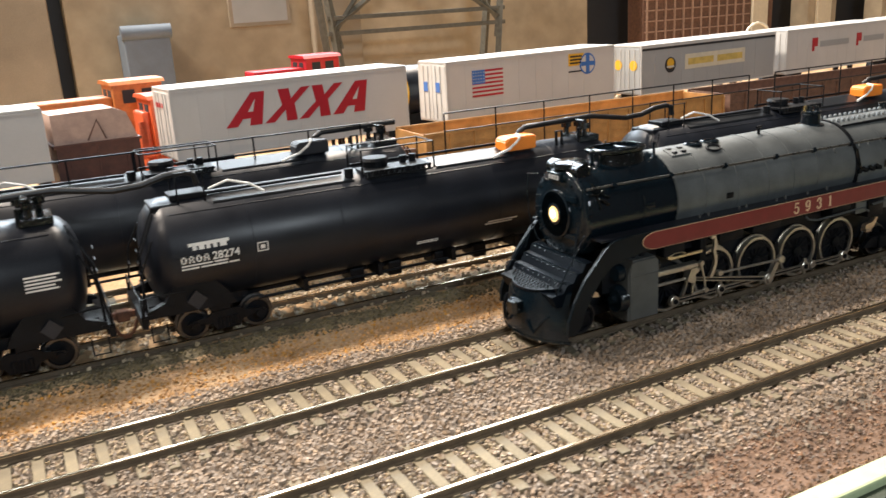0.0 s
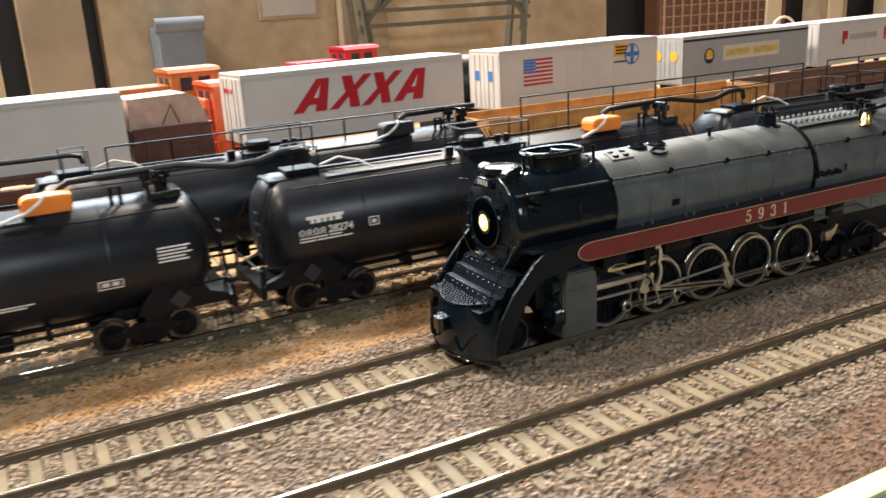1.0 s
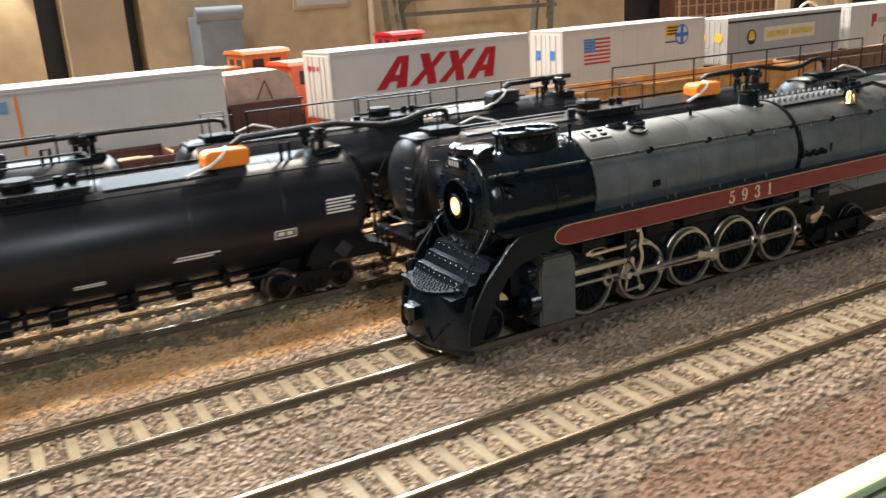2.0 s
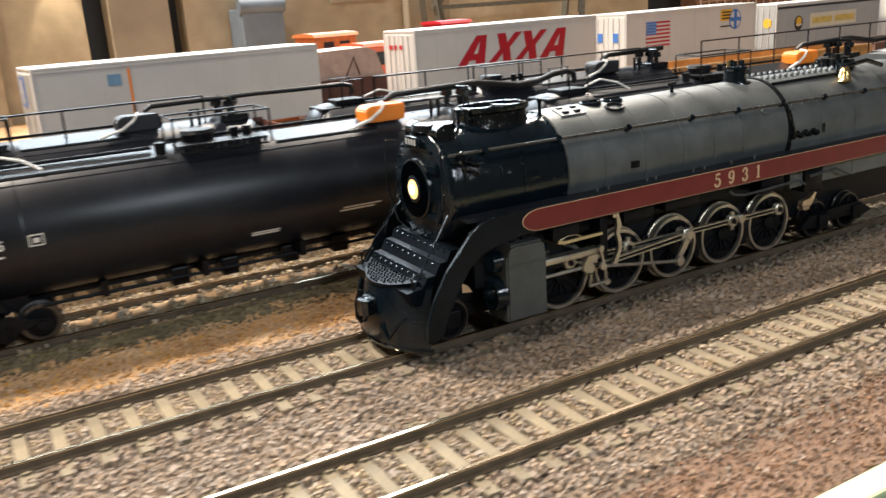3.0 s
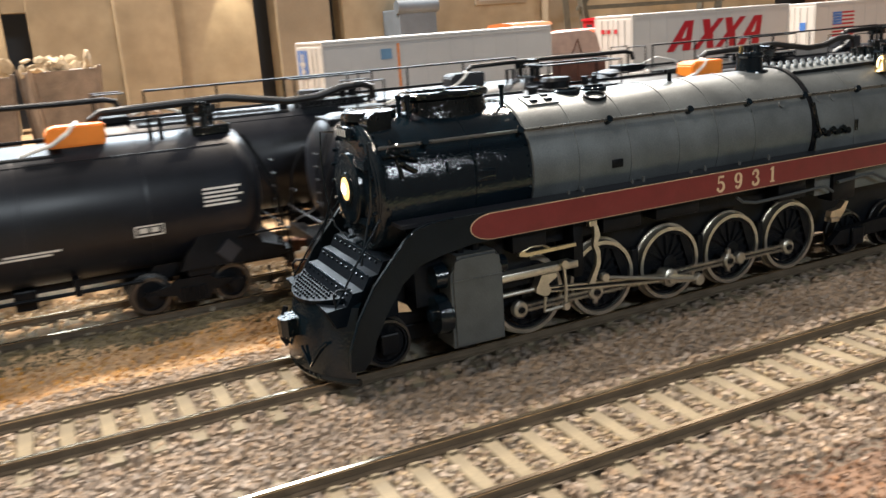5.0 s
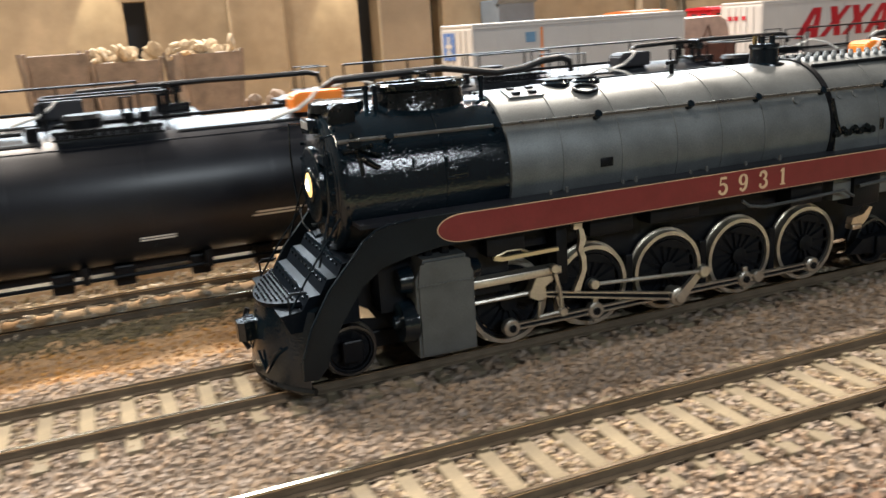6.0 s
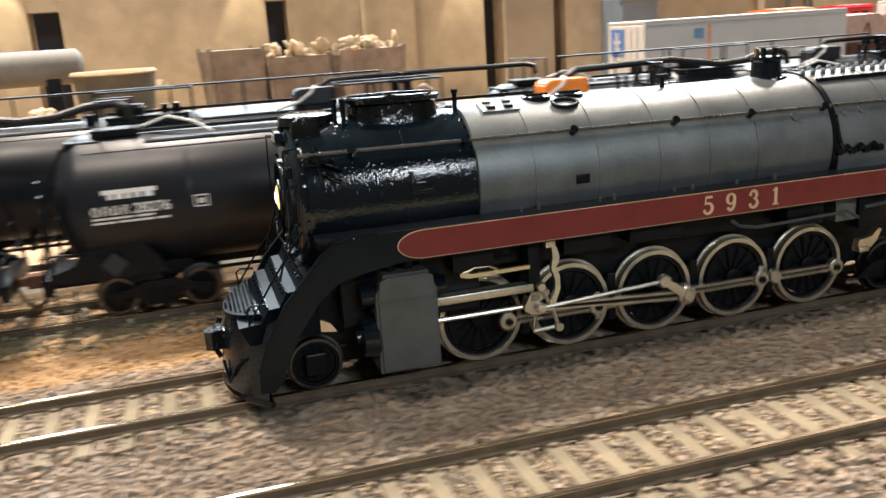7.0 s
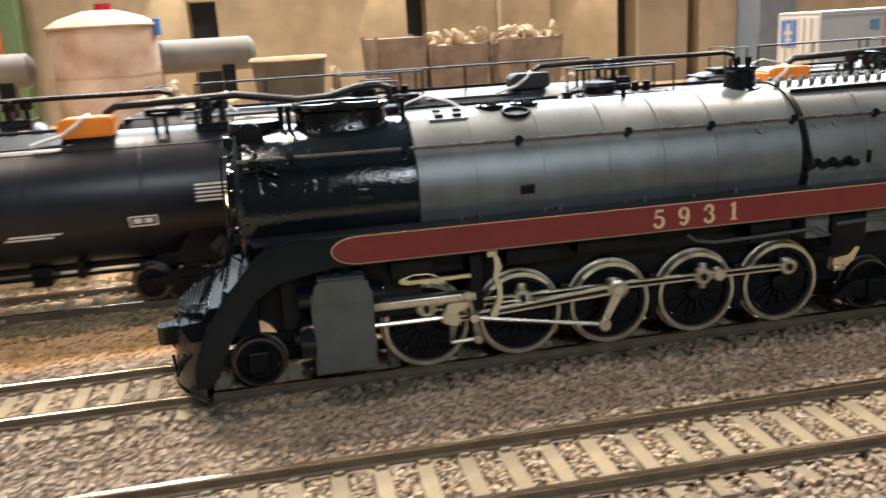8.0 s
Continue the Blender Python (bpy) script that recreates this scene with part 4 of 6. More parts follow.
def numeral(ch, x, z, h):
    """Serif numeral of height h with its lower left corner at x, z."""
    bm = B()
    w = h * 0.62
    thin, thick = h * 0.08, h * 0.19
    if ch == "5":
        p = arc(x + w * 0.44, z + h * 0.31, w * 0.46, h * 0.29, 118, -150, 18)
        stroke(bm, p, swell(19, thin, thick))
        stroke(bm, [(x + w * 0.18, z + h * 0.52), (x + w * 0.24, z + h * 0.96)], [thin, thin])
        stroke(bm, [(x + w * 0.22, z + h * 0.93), (x + w * 0.90, z + h * 0.93)], [h * 0.15, h * 0.13])
        lathe(bm, [(-18.56, h * 0.10), (-18.46, h * 0.10)], "y", 14, x + w * 0.12, 0, z + h * 0.17)
    elif ch == "9":
        p = arc(x + w * 0.46, z + h * 0.68, w * 0.38, h * 0.28, 0, 360, 24)
        stroke(bm, p, [thin + (thick - thin) * abs(math.cos(2 * math.pi * k / 24)) for k in range(25)])
        stroke(bm, arc(x + w * 0.36, z + h * 0.56, w * 0.50, h * 0.52, 14, -100, 14), swell(15, h * 0.12, thick * 0.9))
        lathe(bm, [(-18.56, h * 0.09), (-18.46, h * 0.09)], "y", 14, x + w * 0.20, 0, z + h * 0.14)
    elif ch == "3":
        stroke(bm, arc(x + w * 0.42, z + h * 0.74, w * 0.36, h * 0.22, 160, -85, 16), swell(17, thin, thick))
        stroke(bm, arc(x + w * 0.42, z + h * 0.28, w * 0.44, h * 0.25, 85, -160, 16), swell(17, thin, thick))
        for zz in (0.77, 0.20):
            lathe(bm, [(-18.56, h * 0.09), (-18.46, h * 0.09)], "y", 14, x + w * 0.12, 0, z + h * zz)
    else:
        stroke(bm, [(x + w * 0.46, z + h * 0.06), (x + w * 0.46, z + h)], [thick, thick])
        stroke(bm, [(x + w * 0.14, z + h * 0.05), (x + w * 0.78, z + h * 0.05)], [thin, thin])
        stroke(bm, [(x + w * 0.14, z + h * 0.82), (x + w * 0.46, z + h * 0.96)], [thin, thin])
    L("stripe_number", bm, GOLD, label="gold serif numeral", smooth=False)


for k, ch in enumerate("5931"):
    numeral(ch, 80.1 + 5.15 * k, 25.6, 3.5)

# pilot and front deck
bm = B()
levels = [(1.6, -11.2, 15.8), (2.4, -12.0, 16.4), (5, -11.8, 16.0), (9, -11.2, 15.4), (13, -10.4, 14.8), (15.4, -9.7, 14.6), (16.0, -8.8, 14.0)]
rows = []
for z, xf, w in levels:
    rows.append([bm.verts.new((xf + 7.0 * (abs(y) / 12) ** 2.4, w * y / 12, z)) for y in range(-12, 13, 2)])
for a, b in zip(rows, rows[1:]):
    for k in range(len(a) - 1):
        bm.faces.new((a[k], a[k + 1], b[k + 1], b[k]))
bm.faces.new(rows[-1])
bm.faces.new(rows[0])
pilot = L("pilot", bm, GLOSS, label="gloss black solid pilot")
bm = B()
sweep(bm, [(-11.4 + 7.0 * (abs(y) / 12) ** 2.4, 16.6 * y / 12, 1.7) for y in range(-12, 13, 2)], 0.7, 6)
L("pilot_lip", bm, GLOSSROUGH, pilot)
bm = B()
sweep(bm, [(-11.6, -5, 7), (-11.0, -7.5, 3.6), (-9.6, -10, 7.5), (-8.6, -11.5, 9.0)], 0.3, 6)
sweep(bm, [(-11.6, 5, 7), (-11.0, 7.5, 3.6), (-9.6, 10, 7.5), (-8.6, 11.5, 9.0)], 0.3, 6)
L("pilot_grab_iron", bm, GLOSS, pilot)
bm = B()
prism(bm, [(-8.5, 15.4), (-4.6, 15.8), (-3.2, 18.0), (-1.2, 18.2), (0.2, 20.6), (2.0, 20.8), (3.2, 23.0), (5.5, 23.2), (5.5, 12), (-7, 12)], -13.6, 13.6)
deck = L("front_deck", bm, DECKFLAT, label="stepped glossy black deck", smooth=False)
for x, z, w in ((-3.2, 18.0, 12.8), (0.2, 20.6, 13.2), (3.2, 23.0, 13.0)):
    bm = B()
    sweep(bm, [(x, -w, z), (x, w, z)], 0.26, 6)
    L("deck_edge", bm, GLOSS, deck)
for x0, z0, x1, z1 in ((-4.6, 15.8, -3.4, 17.7), (-1.2, 18.2, 0.0, 20.3), (2.0, 20.8, 3.0, 22.7)):
    bm = B()
    for k in range(9):
        for u in (0.85,):
            p = (x0 + (x1 - x0) * u, -11.2 + 2.8 * k, z0 + (z1 - z0) * u - 0.2)
            frustum(bm, p, (p[0] - 0.25, p[1], p[2] + 0.45), 0.26, 0.18, seg=6)
    L("deck_rivet", bm, GLOSS, deck)["kind"] = "stuff"
# lens-shaped tread plate over the pilot
bm = B()
front = [(-10.4 + 6.2 * (abs(y) / 6) ** 2.2, 12.4 * y / 6) for y in range(-6, 7)]
back = [(-4.4 - 0.6 * (1 - (y / 6) ** 2), 12.4 * y / 6) for y in range(5, -6, -1)]
prism(bm, front + back, 15.5, 16.4, "z")
bmesh.ops.rotate(bm, verts=bm.verts, cent=(-7.3, 0, 15.7), matrix=Matrix.Rotation(radians(-15), 3, "Y"))
L("tread_plate", bm, DECKFLAT, deck, "crescent tread plate with a rough grip", smooth=False)
bm = B()
for k in range(7):
    for j in range(-8, 9):
        u = -5.4 - 0.75 * k
        if u > -10.0 + 6.2 * (abs(j) / 8.6) ** 2.2:
            frustum(bm, (u, 1.42 * j + 0.35 * (k % 2), 16.7 + (u + 7.3) * 0.27 - 0.4), (u, 1.42 * j + 0.35 * (k % 2), 16.7 + (u + 7.3) * 0.27 + 0.12), 0.32, 0.2, seg=6)
L("grip_stud", bm, DECKBLACK, deck)["kind"] = "stuff"
for s in (-1, 1):
    bm = B()
    sweep(bm, [(-6.8, s * 13.2, 15.6), (-2.0, s * 12.6, 22.6), (4.2, s * 11.4, 30.6)], 0.2, 6)
    L("deck_brace", bm, GLOSS, deck)
    bm = B()
    sweep(bm, [(-6.6, s * 13.0, 15.8), (-6.8, s * 13.0, 18.4), (-6.0, s * 13.0, 19.0), (-3.4, s * 13.0, 18.8)], 0.22, 6)
    L("deck_grab_iron", bm, BLACKDULL, deck)
bm = B()
box(bm, -11.8, -8, -1.5, 1.5, 8.4, 11.6, 0.3)
prism(bm, [(-14.4, -1.8), (-13.2, -2.6), (-11.2, -2.0), (-10.8, 2.2), (-12.0, 2.8), (-12.9, 1.2), (-14.4, 0.8)], 8.2, 11.8, "z")
L("coupler", bm, GLOSSROUGH, label="black knuckle coupler")
bm = B()
sweep(bm, [(-11.2, 5.5, 12), (-12.4, 5.5, 9), (-12.6, 5.2, 5.5), (-11.8, 4.6, 4.2)], 0.55, 6)
L("air_hose", bm, BLACKDULL)

# frame, cylinders
bm = B()
box(bm, 2, 176, -6.4, 6.4, 6.5, 20, 0.4)
box(bm, 28, 176, -11, 11, 19.5, 24)
box(bm, 10, 36, -12, 12, 12, 25)
L("frame", bm, BLACKDULL, smooth=False)
for s in (-1, 1):
    bm = B()
    prism(bm, [(15.0, 4.2), (26.2, 4.2), (26.2, 18.9), (25.0, 21.2), (24.8, 22.4), (16.6, 22.4), (16.4, 21.2), (15.0, 18.9)], s * 10, s * 18.0)
    bmesh.ops.bevel(bm, geom=[e for e in bm.edges if abs(e.verts[0].co.y) > 17.9 and abs(e.verts[1].co.y) > 17.9], offset=0.5, segments=2, affect="EDGES")
    cyl = L("cylinder", bm, GREYFLAT, label="flat grey cylinder casing")
    bm = B()
    for k in range(14):
        frustum(bm, (15.4 + 0.8 * k, s * 17.9, 17.6), (15.4 + 0.8 * k, s * 18.3, 17.6), 0.22, seg=6)
    sweep(bm, [(15.2, s * 18.0, 17.6), (26, s * 18.0, 17.6)], 0.15, 5)
    L("rivet_row", bm, GREYFLAT, cyl)["kind"] = "stuff"
    bm = B()
    frustum(bm, (12.6, s * 14, 10.5), (15.2, s * 14, 10.5), 3.6, 4.2, seg=20)
    frustum(bm, (11.6, s * 14, 10.5), (12.8, s * 14, 10.5), 1.2, seg=12)
    frustum(bm, (12.8, s * 14, 18.2), (15.2, s * 14, 18.2), 2.2, 2.6, seg=16)
    frustum(bm, (26, s * 14, 18.2), (28.6, s * 14, 18.2), 2.4, 1.8, seg=16)
    L("cylinder_head", bm, GLOSS, cyl)
    for x in (18.5, 21.8):
        bm = B()
        frustum(bm, (x, s * 15, 22.3), (x, s * 15, 24.6), 0.9, seg=8)
        L("relief_valve", bm, BLACKDULL, cyl)
# pipes and hangers under the running board
bm = B()
sweep(bm, [(88, -16.4, 23.0), (90, -16.4, 21.6), (94, -16.4, 20.9), (104, -16.4, 21.1), (116, -16.4, 21.5), (119, -16.4, 19.8)], 0.35, 6)
sweep(bm, [(120, -16.8, 22), (132, -16.8, 22.6), (138, -16.8, 20)], 0.4, 6)
L("brake_pipe", bm, GREYFLAT)
for x, w, z in ((30, 8, 20), (52, 10, 20.5), (66, 12, 21), (102, 9, 19.5), (120, 8, 17)):
    bm = B()
    box(bm, x, x + w, -15.5, -11, z, 24.2, 0.4)
    L("equipment_box", bm, BLACKDULL)
# pale patch standing for background behind the pilot; brass casting by the trailing truck
bm = B()
prism(bm, [(4.0, 12.6), (8.4, 12.0), (7.4, 13.6), (5.8, 14.6), (4.4, 14.2)], -13.2, -12.4)
L("inner_bracket", bm, PALEBRASS)
bm = B()
prism(bm, [(122.0, 12.4), (125.6, 11.8), (127.0, 13.2), (128.2, 15.6), (127.2, 15.8), (125.6, 14.2), (122.4, 13.8)], -13.6, -12)
box(bm, 122.2, 125, -14, -11.6, 11.0, 12.2, 0.3)
L("injector", bm, PALEBRASS, label="pale brass injector casting")

# wheels
def wheel_pair(name, r, face, spokes, weight, pinr=0.0):
    """A wheelset about its own axle: black centres, bright tyres as a sub-part."""
    bm = B()
    for s in (-1, 1):
        lathe(bm, [(s * (face - 1.8), 1.9), (s * (face + 0.1), 1.9), (s * (face + 0.3), 1.3)], "y", 16)
        hoop(bm, [(s * (face - 1.5), r * 0.87), (s * (face - 0.5), r * 0.87), (s * (face - 0.5), r * 0.80), (s * (face - 1.5), r * 0.80)], "y", 32)
        lathe(bm, [(s * (face - 1.35), r * 0.76), (s * (face - 1.1), r * 0.76), (s * (face - 1.1), 0.5)], "y", 24)
        if weight:
            pts = [(r * 0.78 * math.cos(a), r * 0.78 * math.sin(a)) for a in [math.pi + 0.75 * (k / 6 - 1) for k in range(13)]]
            prism(bm, pts, s * (face - 1.4), s * (face - 0.15))
        if pinr:
            frustum(bm, (pinr, s * (face - 0.6), 0), (pinr, s * (face + 4), 0), 0.8, seg=10)
    frustum(bm, (0, -face, 0), (0, face, 0), 1.2, seg=10)
    ob = L(name, bm, BLACKDULL, label="black spoked wheels with bright tyres")
    bm = B()
    for s in (-1, 1):
        hoop(bm, [(s * (face - 2.3), r * 0.8), (s * (face - 2.3), r + 0.5), (s * (face - 1.8), r + 0.5), (s * (face - 1.7), r), (s * face, r - 0.05), (s * face, r * 0.895), (s * (face - 0.4), r * 0.885)], "y", 48)
    tyre = bm
    sp = B()
    sweep(sp, [(1.5, 0, 0), (r * 0.82, -0.1, 0)], r * 0.045, 5)
    first = L("spoke", sp, BLACKDULL, ob, "black spoke")
    first.matrix_basis = pose(0, -(face - 0.9) * MM, 0)
    for k in range(1, spokes):
        o = new("spoke", first.data)
        o.parent = ob
        o["label"] = "black spoke"
        o.matrix_basis = pose(0, -(face - 0.9) * MM, 0, 0, 360 * k / spokes, 0)
    bm = tyre
    L("tyre", bm, NICKEL if weight else TYREDARK, ob, "bright nickel tyre")
    return ob


SPIN = []  # wheelset, place along, radius
for x in DRIVERS:
    SPIN.append((wheel_pair("driving_wheelset", DR, 9.4, 14, True, CRANK), x, DR))
for x in (4.5, 22):
    SPIN.append((wheel_pair("pilot_wheelset", 4.9, 9.2, 10, False), x, 4.9))
for x in (134, 150):
    SPIN.append((wheel_pair("trailing_wheelset", 5.6, 9.2, 10, False), x, 5.6))
bm = B()
for s in (-1, 1):
    prism(bm, [(124, 4.5), (128, 7.5), (140, 8.5), (152, 8.5), (158, 5), (152, 3.4), (146, 5), (138, 5), (134, 3.4), (128, 4)], s * 11 - 0.8, s * 11 + 0.8)
    for x in (134, 150):
        box(bm, x - 2.2, x + 2.2, s * 11 - 1.6, s * 11 + 1.6, 3.2, 7.8, 0.4)
L("trailing_truck", bm, BLACKDULL, smooth=False)
bm = B()
for s in (-1, 1):
    box(bm, -4, 26, s * 5.5, s * 6.8, 3.6, 7.0, 0.3)
    box(bm, 2.5, 6.5, s * 9.8, s * 11, 3.2, 7.6, 0.4)
L("pilot_truck", bm, BLACKDULL, smooth=False)
for x in (46.5, 65.5, 84.5, 103.5):
    for s in (-1, 1):
        bm = B()
        box(bm, x - 0.9, x + 0.9, s * 7.4, s * 9.0, 3.5, 13.5, 0.3)
        L("brake_hanger", bm, BLACKDULL, smooth=False)


def fluted(bm, web, a, b, y, h0, h1, t=0.9):
    """A rod of I section from a to b in the x-z plane at the depth y."""
    (x0, z0), (x1, z1) = a, b
    n = Vector((-(z1 - z0), x1 - x0)).normalized()
    for k, (e, f) in enumerate(((0.5, 0.26), (-0.26, -0.5))):
        prism(bm, [(x0 + n.x * h0 * e, z0 + n.y * h0 * e), (x1 + n.x * h1 * e, z1 + n.y * h1 * e), (x1 + n.x * h1 * f, z1 + n.y * h1 * f), (x0 + n.x * h0 * f, z0 + n.y * h0 * f)], y, y + t)
    bm = web
    prism(bm, [(x0 + n.x * h0 * 0.3, z0 + n.y * h0 * 0.3), (x1 + n.x * h1 * 0.3, z1 + n.y * h1 * 0.3), (x1 - n.x * h1 * 0.3, z1 - n.y * h1 * 0.3), (x0 - n.x * h0 * 0.3, z0 - n.y * h0 * 0.3)], y + t * 0.45, y + t * 0.8)


def boss(bm, x, z, y, r, t=1.3):
    lathe(bm, [(y - 0.2, r * 0.55), (y - 0.2, r * 0.85), (y, r), (y + t, r)], "y", 18, x, 0, z)


RODS = []  # side rods on both sides; built at the crank's zero, they shift with it
MAINS, HEADS, ECCS, LEVERS, ARMS = [], [], [], [], []
ML = 33.0
for s in (-1, 1):
    yo = -12.6 if s < 0 else 11.6
    for k, (a, b) in enumerate(zip(DRIVERS, DRIVERS[1:])):
        bm, web = B(), B()
        fluted(bm, web, (a, DR), (b, DR), yo, 1.35, 1.35)
        if k == 0:
            RODS.append(L("side_rod", bm, NICKEL, label="bright nickel side rod"))
        else:
            L("rod_section", bm, NICKEL, RODS[-1])
        L("flute", web, BLACKDULL, RODS[-1], "dark flute of the rod")
    for x in (*DRIVERS, 97.6):
        bm = B()
        boss(bm, x, DR, yo - 0.2, 1.75 if x != 97.6 else 1.4)
        if x in (56, 94):
            box(bm, x - 0.6, x + 0.6, yo - 0.1, yo + 0.8, DR + 1.5, DR + 2.8, 0.2)
            box(bm, x - 0.5, x + 0.5, yo - 0.1, yo + 0.8, DR - 2.6, DR - 1.5, 0.2)
        L("rod_bearing", bm, NICKEL, RODS[-1], "round nickel rod bearing")
    ym = yo - 1.7 if s < 0 else yo + 1.4
    bm, web = B(), B()
    fluted(bm, web, (0, 0), (-ML, 0), ym, 1.8, 1.05)
    boss(bm, 0, 0, ym - 0.3, 2.0, 1.6)
    boss(bm, -ML, 0, ym - 0.1, 1.3, 1.1)
    MAINS.append(L("main_rod", bm, NICKEL, label="bright nickel main rod"))
    L("flute", web, BLACKDULL, MAINS[-1], "dark flute of the rod")
    bm = B()
    yh = ym - 0.4
    prism(bm, [(-2.4, 0.8), (-1.0, 3.5), (2.6, 3.5), (2.8, 2.6), (0.6, 1.4), (0.6, -0.7), (-0.8, -1.0), (-2.4, -0.1)], yh, yh + 2.2)
    sweep(bm, [(-20, yh + 1.4, 0.4), (-2, yh + 1.4, 0.4)], 0.5, 8)
    sweep(bm, [(-0.5, yh - 0.3, -1.2), (-0.9, yh - 0.3, -4.2), (4.6, yh - 0.3, -4.0)], 0.4, 6)
    HEADS.append(L("crosshead", bm, NICKEL, label="nickel crosshead with piston rod"))
    bm = B()
    ye = ym - 1.3 if s < 0 else ym + 1.3
    sweep(bm, [(0, ye, 0), (-26.5, ye, 0)], 0.4, 6)
    boss(bm, 0, 0, ye - 0.5, 1.3, 1.2)
    boss(bm, -26.5, 0, ye - 0.4, 1.0, 1.0)
    back = ye + 0.4 if s < 0 else ye - 1.0
    arm = B()
    q = (4.2 * math.cos(2.0), 4.2 * math.sin(2.0))
    d = Vector((q[1], CRANK - q[0])).normalized()
    prism(arm, [(CRANK + d.x, d.y), (q[0] + 0.7 * d.x, q[1] + 0.7 * d.y), (q[0] - 0.7 * d.x, q[1] - 0.7 * d.y), (CRANK - d.x, -d.y)], back, back + 0.8)
    boss(arm, CRANK, 0, back, 1.3, 0.8)
    ARMS.append(L("return_crank", arm, NICKEL, label="nickel return crank"))
    ECCS.append(L("eccentric_rod", bm, NICKEL))
    bm = B()
    sweep(bm, [(0, yh - 0.6, 0), (0.2, yh - 0.6, 4), (-0.2, yh - 0.6, 9.2)], 0.38, 6)
    boss(bm, 0, 0, yh - 1.0, 0.9, 0.9)
    boss(bm, -0.2, 9.2, yh - 1.0, 0.9, 0.9)
    LEVERS.append(L("combination_lever", bm, NICKEL))
    # fixed gear
    bm = B()
    box(bm, 26.4, 46, yh - 0.2, yh + 2.6, 14.2, 15.8, 0.25)
    L("guide_bar", bm, NICKEL, label="bright flat guide bar")
    bm = B()
    box(bm, 45, 47.5, yh, 8 * s, 12, 24, 0.3)
    L("guide_yoke", bm, BLACKDULL)
    bm = B()
    prism(bm, [(48.0, 10.4), (49.4, 10.2), (51.0, 14.4), (50.9, 17.0), (50.2, 18.6), (51.0, 20.4), (50.4, 22.6), (49.4, 22.8), (49.6, 20.6), (49.2, 18.6), (50.0, 16.2), (49.9, 14.2)], ye - 0.2, ye + 0.8)
    box(bm, 48.2, 50.2, ye - 0.3, ye + 0.9, 22.6, 24.4, 0.2)
    L("expansion_link", bm, NICKEL, label="nickel valve gear link")
    bm = B()
    prism(bm, [(31.4, 19.3), (33.0, 18.9), (45, 19.1), (45, 19.8), (33.4, 19.7), (32.2, 20.2), (31.4, 20.0)], ye, ye + 0.7)
    sweep(bm, [(32, ye + 0.3, 20.0), (34.2, ye + 0.3, 20.7), (37, ye + 0.3, 20.6), (38.6, ye + 0.3, 19.8)], 0.28, 6)
    L("valve_rod", bm, GOLDROD, label="yellowish brass valve rod")

# ---- gondolas on the fifth track ----


def make_gondola(x0, x1, material, label, load=None, top=33.0, cy=T5, inner=None):
    car = thing("gondola", label, "gondola car", "gondola cars", x0, cy, 0)
    n = x1 - x0
    bm = B()
    box(bm, 0, n, -17, 17, 10, 12)
    part("floor", bm, material, car)
    for s in (-1, 1):
        bm = B()
        box(bm, 0, n, s * 16, s * 17, 12, top)
        box(bm, 0, n, s * 15.6, s * 17.8, top - 1.6, top, 0.2)
        side = part("side_panel", bm, material, car)
        k = 0.0
        while k <= n:
            bm = B()
            box(bm, k - 0.7 if k else 0, k + 0.7, s * 17, s * 18, 11, top - 1.4)
            part("side_post", bm, material, side)
            k += n / 14 - 0.001
        bm = B()
        box(bm, 0 if s < 0 else n - 1, 1 if s < 0 else n, -16, 16, 12, top - 0.8)
        part("end_panel", bm, material, car)
        bm = B()
        for z in (16, 21, 26):
            box(bm, 0.8, n - 0.8, s * 17, s * 17.35, z, z + 0.5)
        part("side_rib", bm, material, side)
    for x in (26, n - 26):
        make_truck(car, x)
    if load:
        bm = B()
        rng = random.Random(int(x0))
        for k in range(26):
            x, y = rng.uniform(8, n - 8), rng.uniform(-12, 12)
            box(bm, x - 5, x + 5, y - 3, y + 3, 12.5, rng.uniform(20, top - 1), 0.8)
        part("scrap_load", bm, load, car, "heap of pale scrap")["kind"] = "stuff"
    return car


make_gondola(478, 676, WOOD, "tan wooden gondola car, empty", cy=251)
make_gondola(682, 872, RUSTBROWN, "oxide brown gondola car, empty", cy=252)
make_gondola(878, 1068, RUSTBROWN, "oxide brown gondola car, empty", cy=252)
make_gondola(92, 278, BROWN, "dark brown gondola car heaped with scrap", SCRAP, top=31, cy=246)
make_gondola(284, 472, RUSTBROWN, "oxide brown gondola car with scrap", SCRAP, top=27, cy=250)
make_track("track_5", T5, -300, 1400, 0, 0)

# ---- trailers on flat cars, along a slightly skewed sixth track ----
SKEW = 5.4


def skewed(x):
    """Middle of the trailer row at a place along it."""
    return 264 + 0.095 * (x - 223) + 15


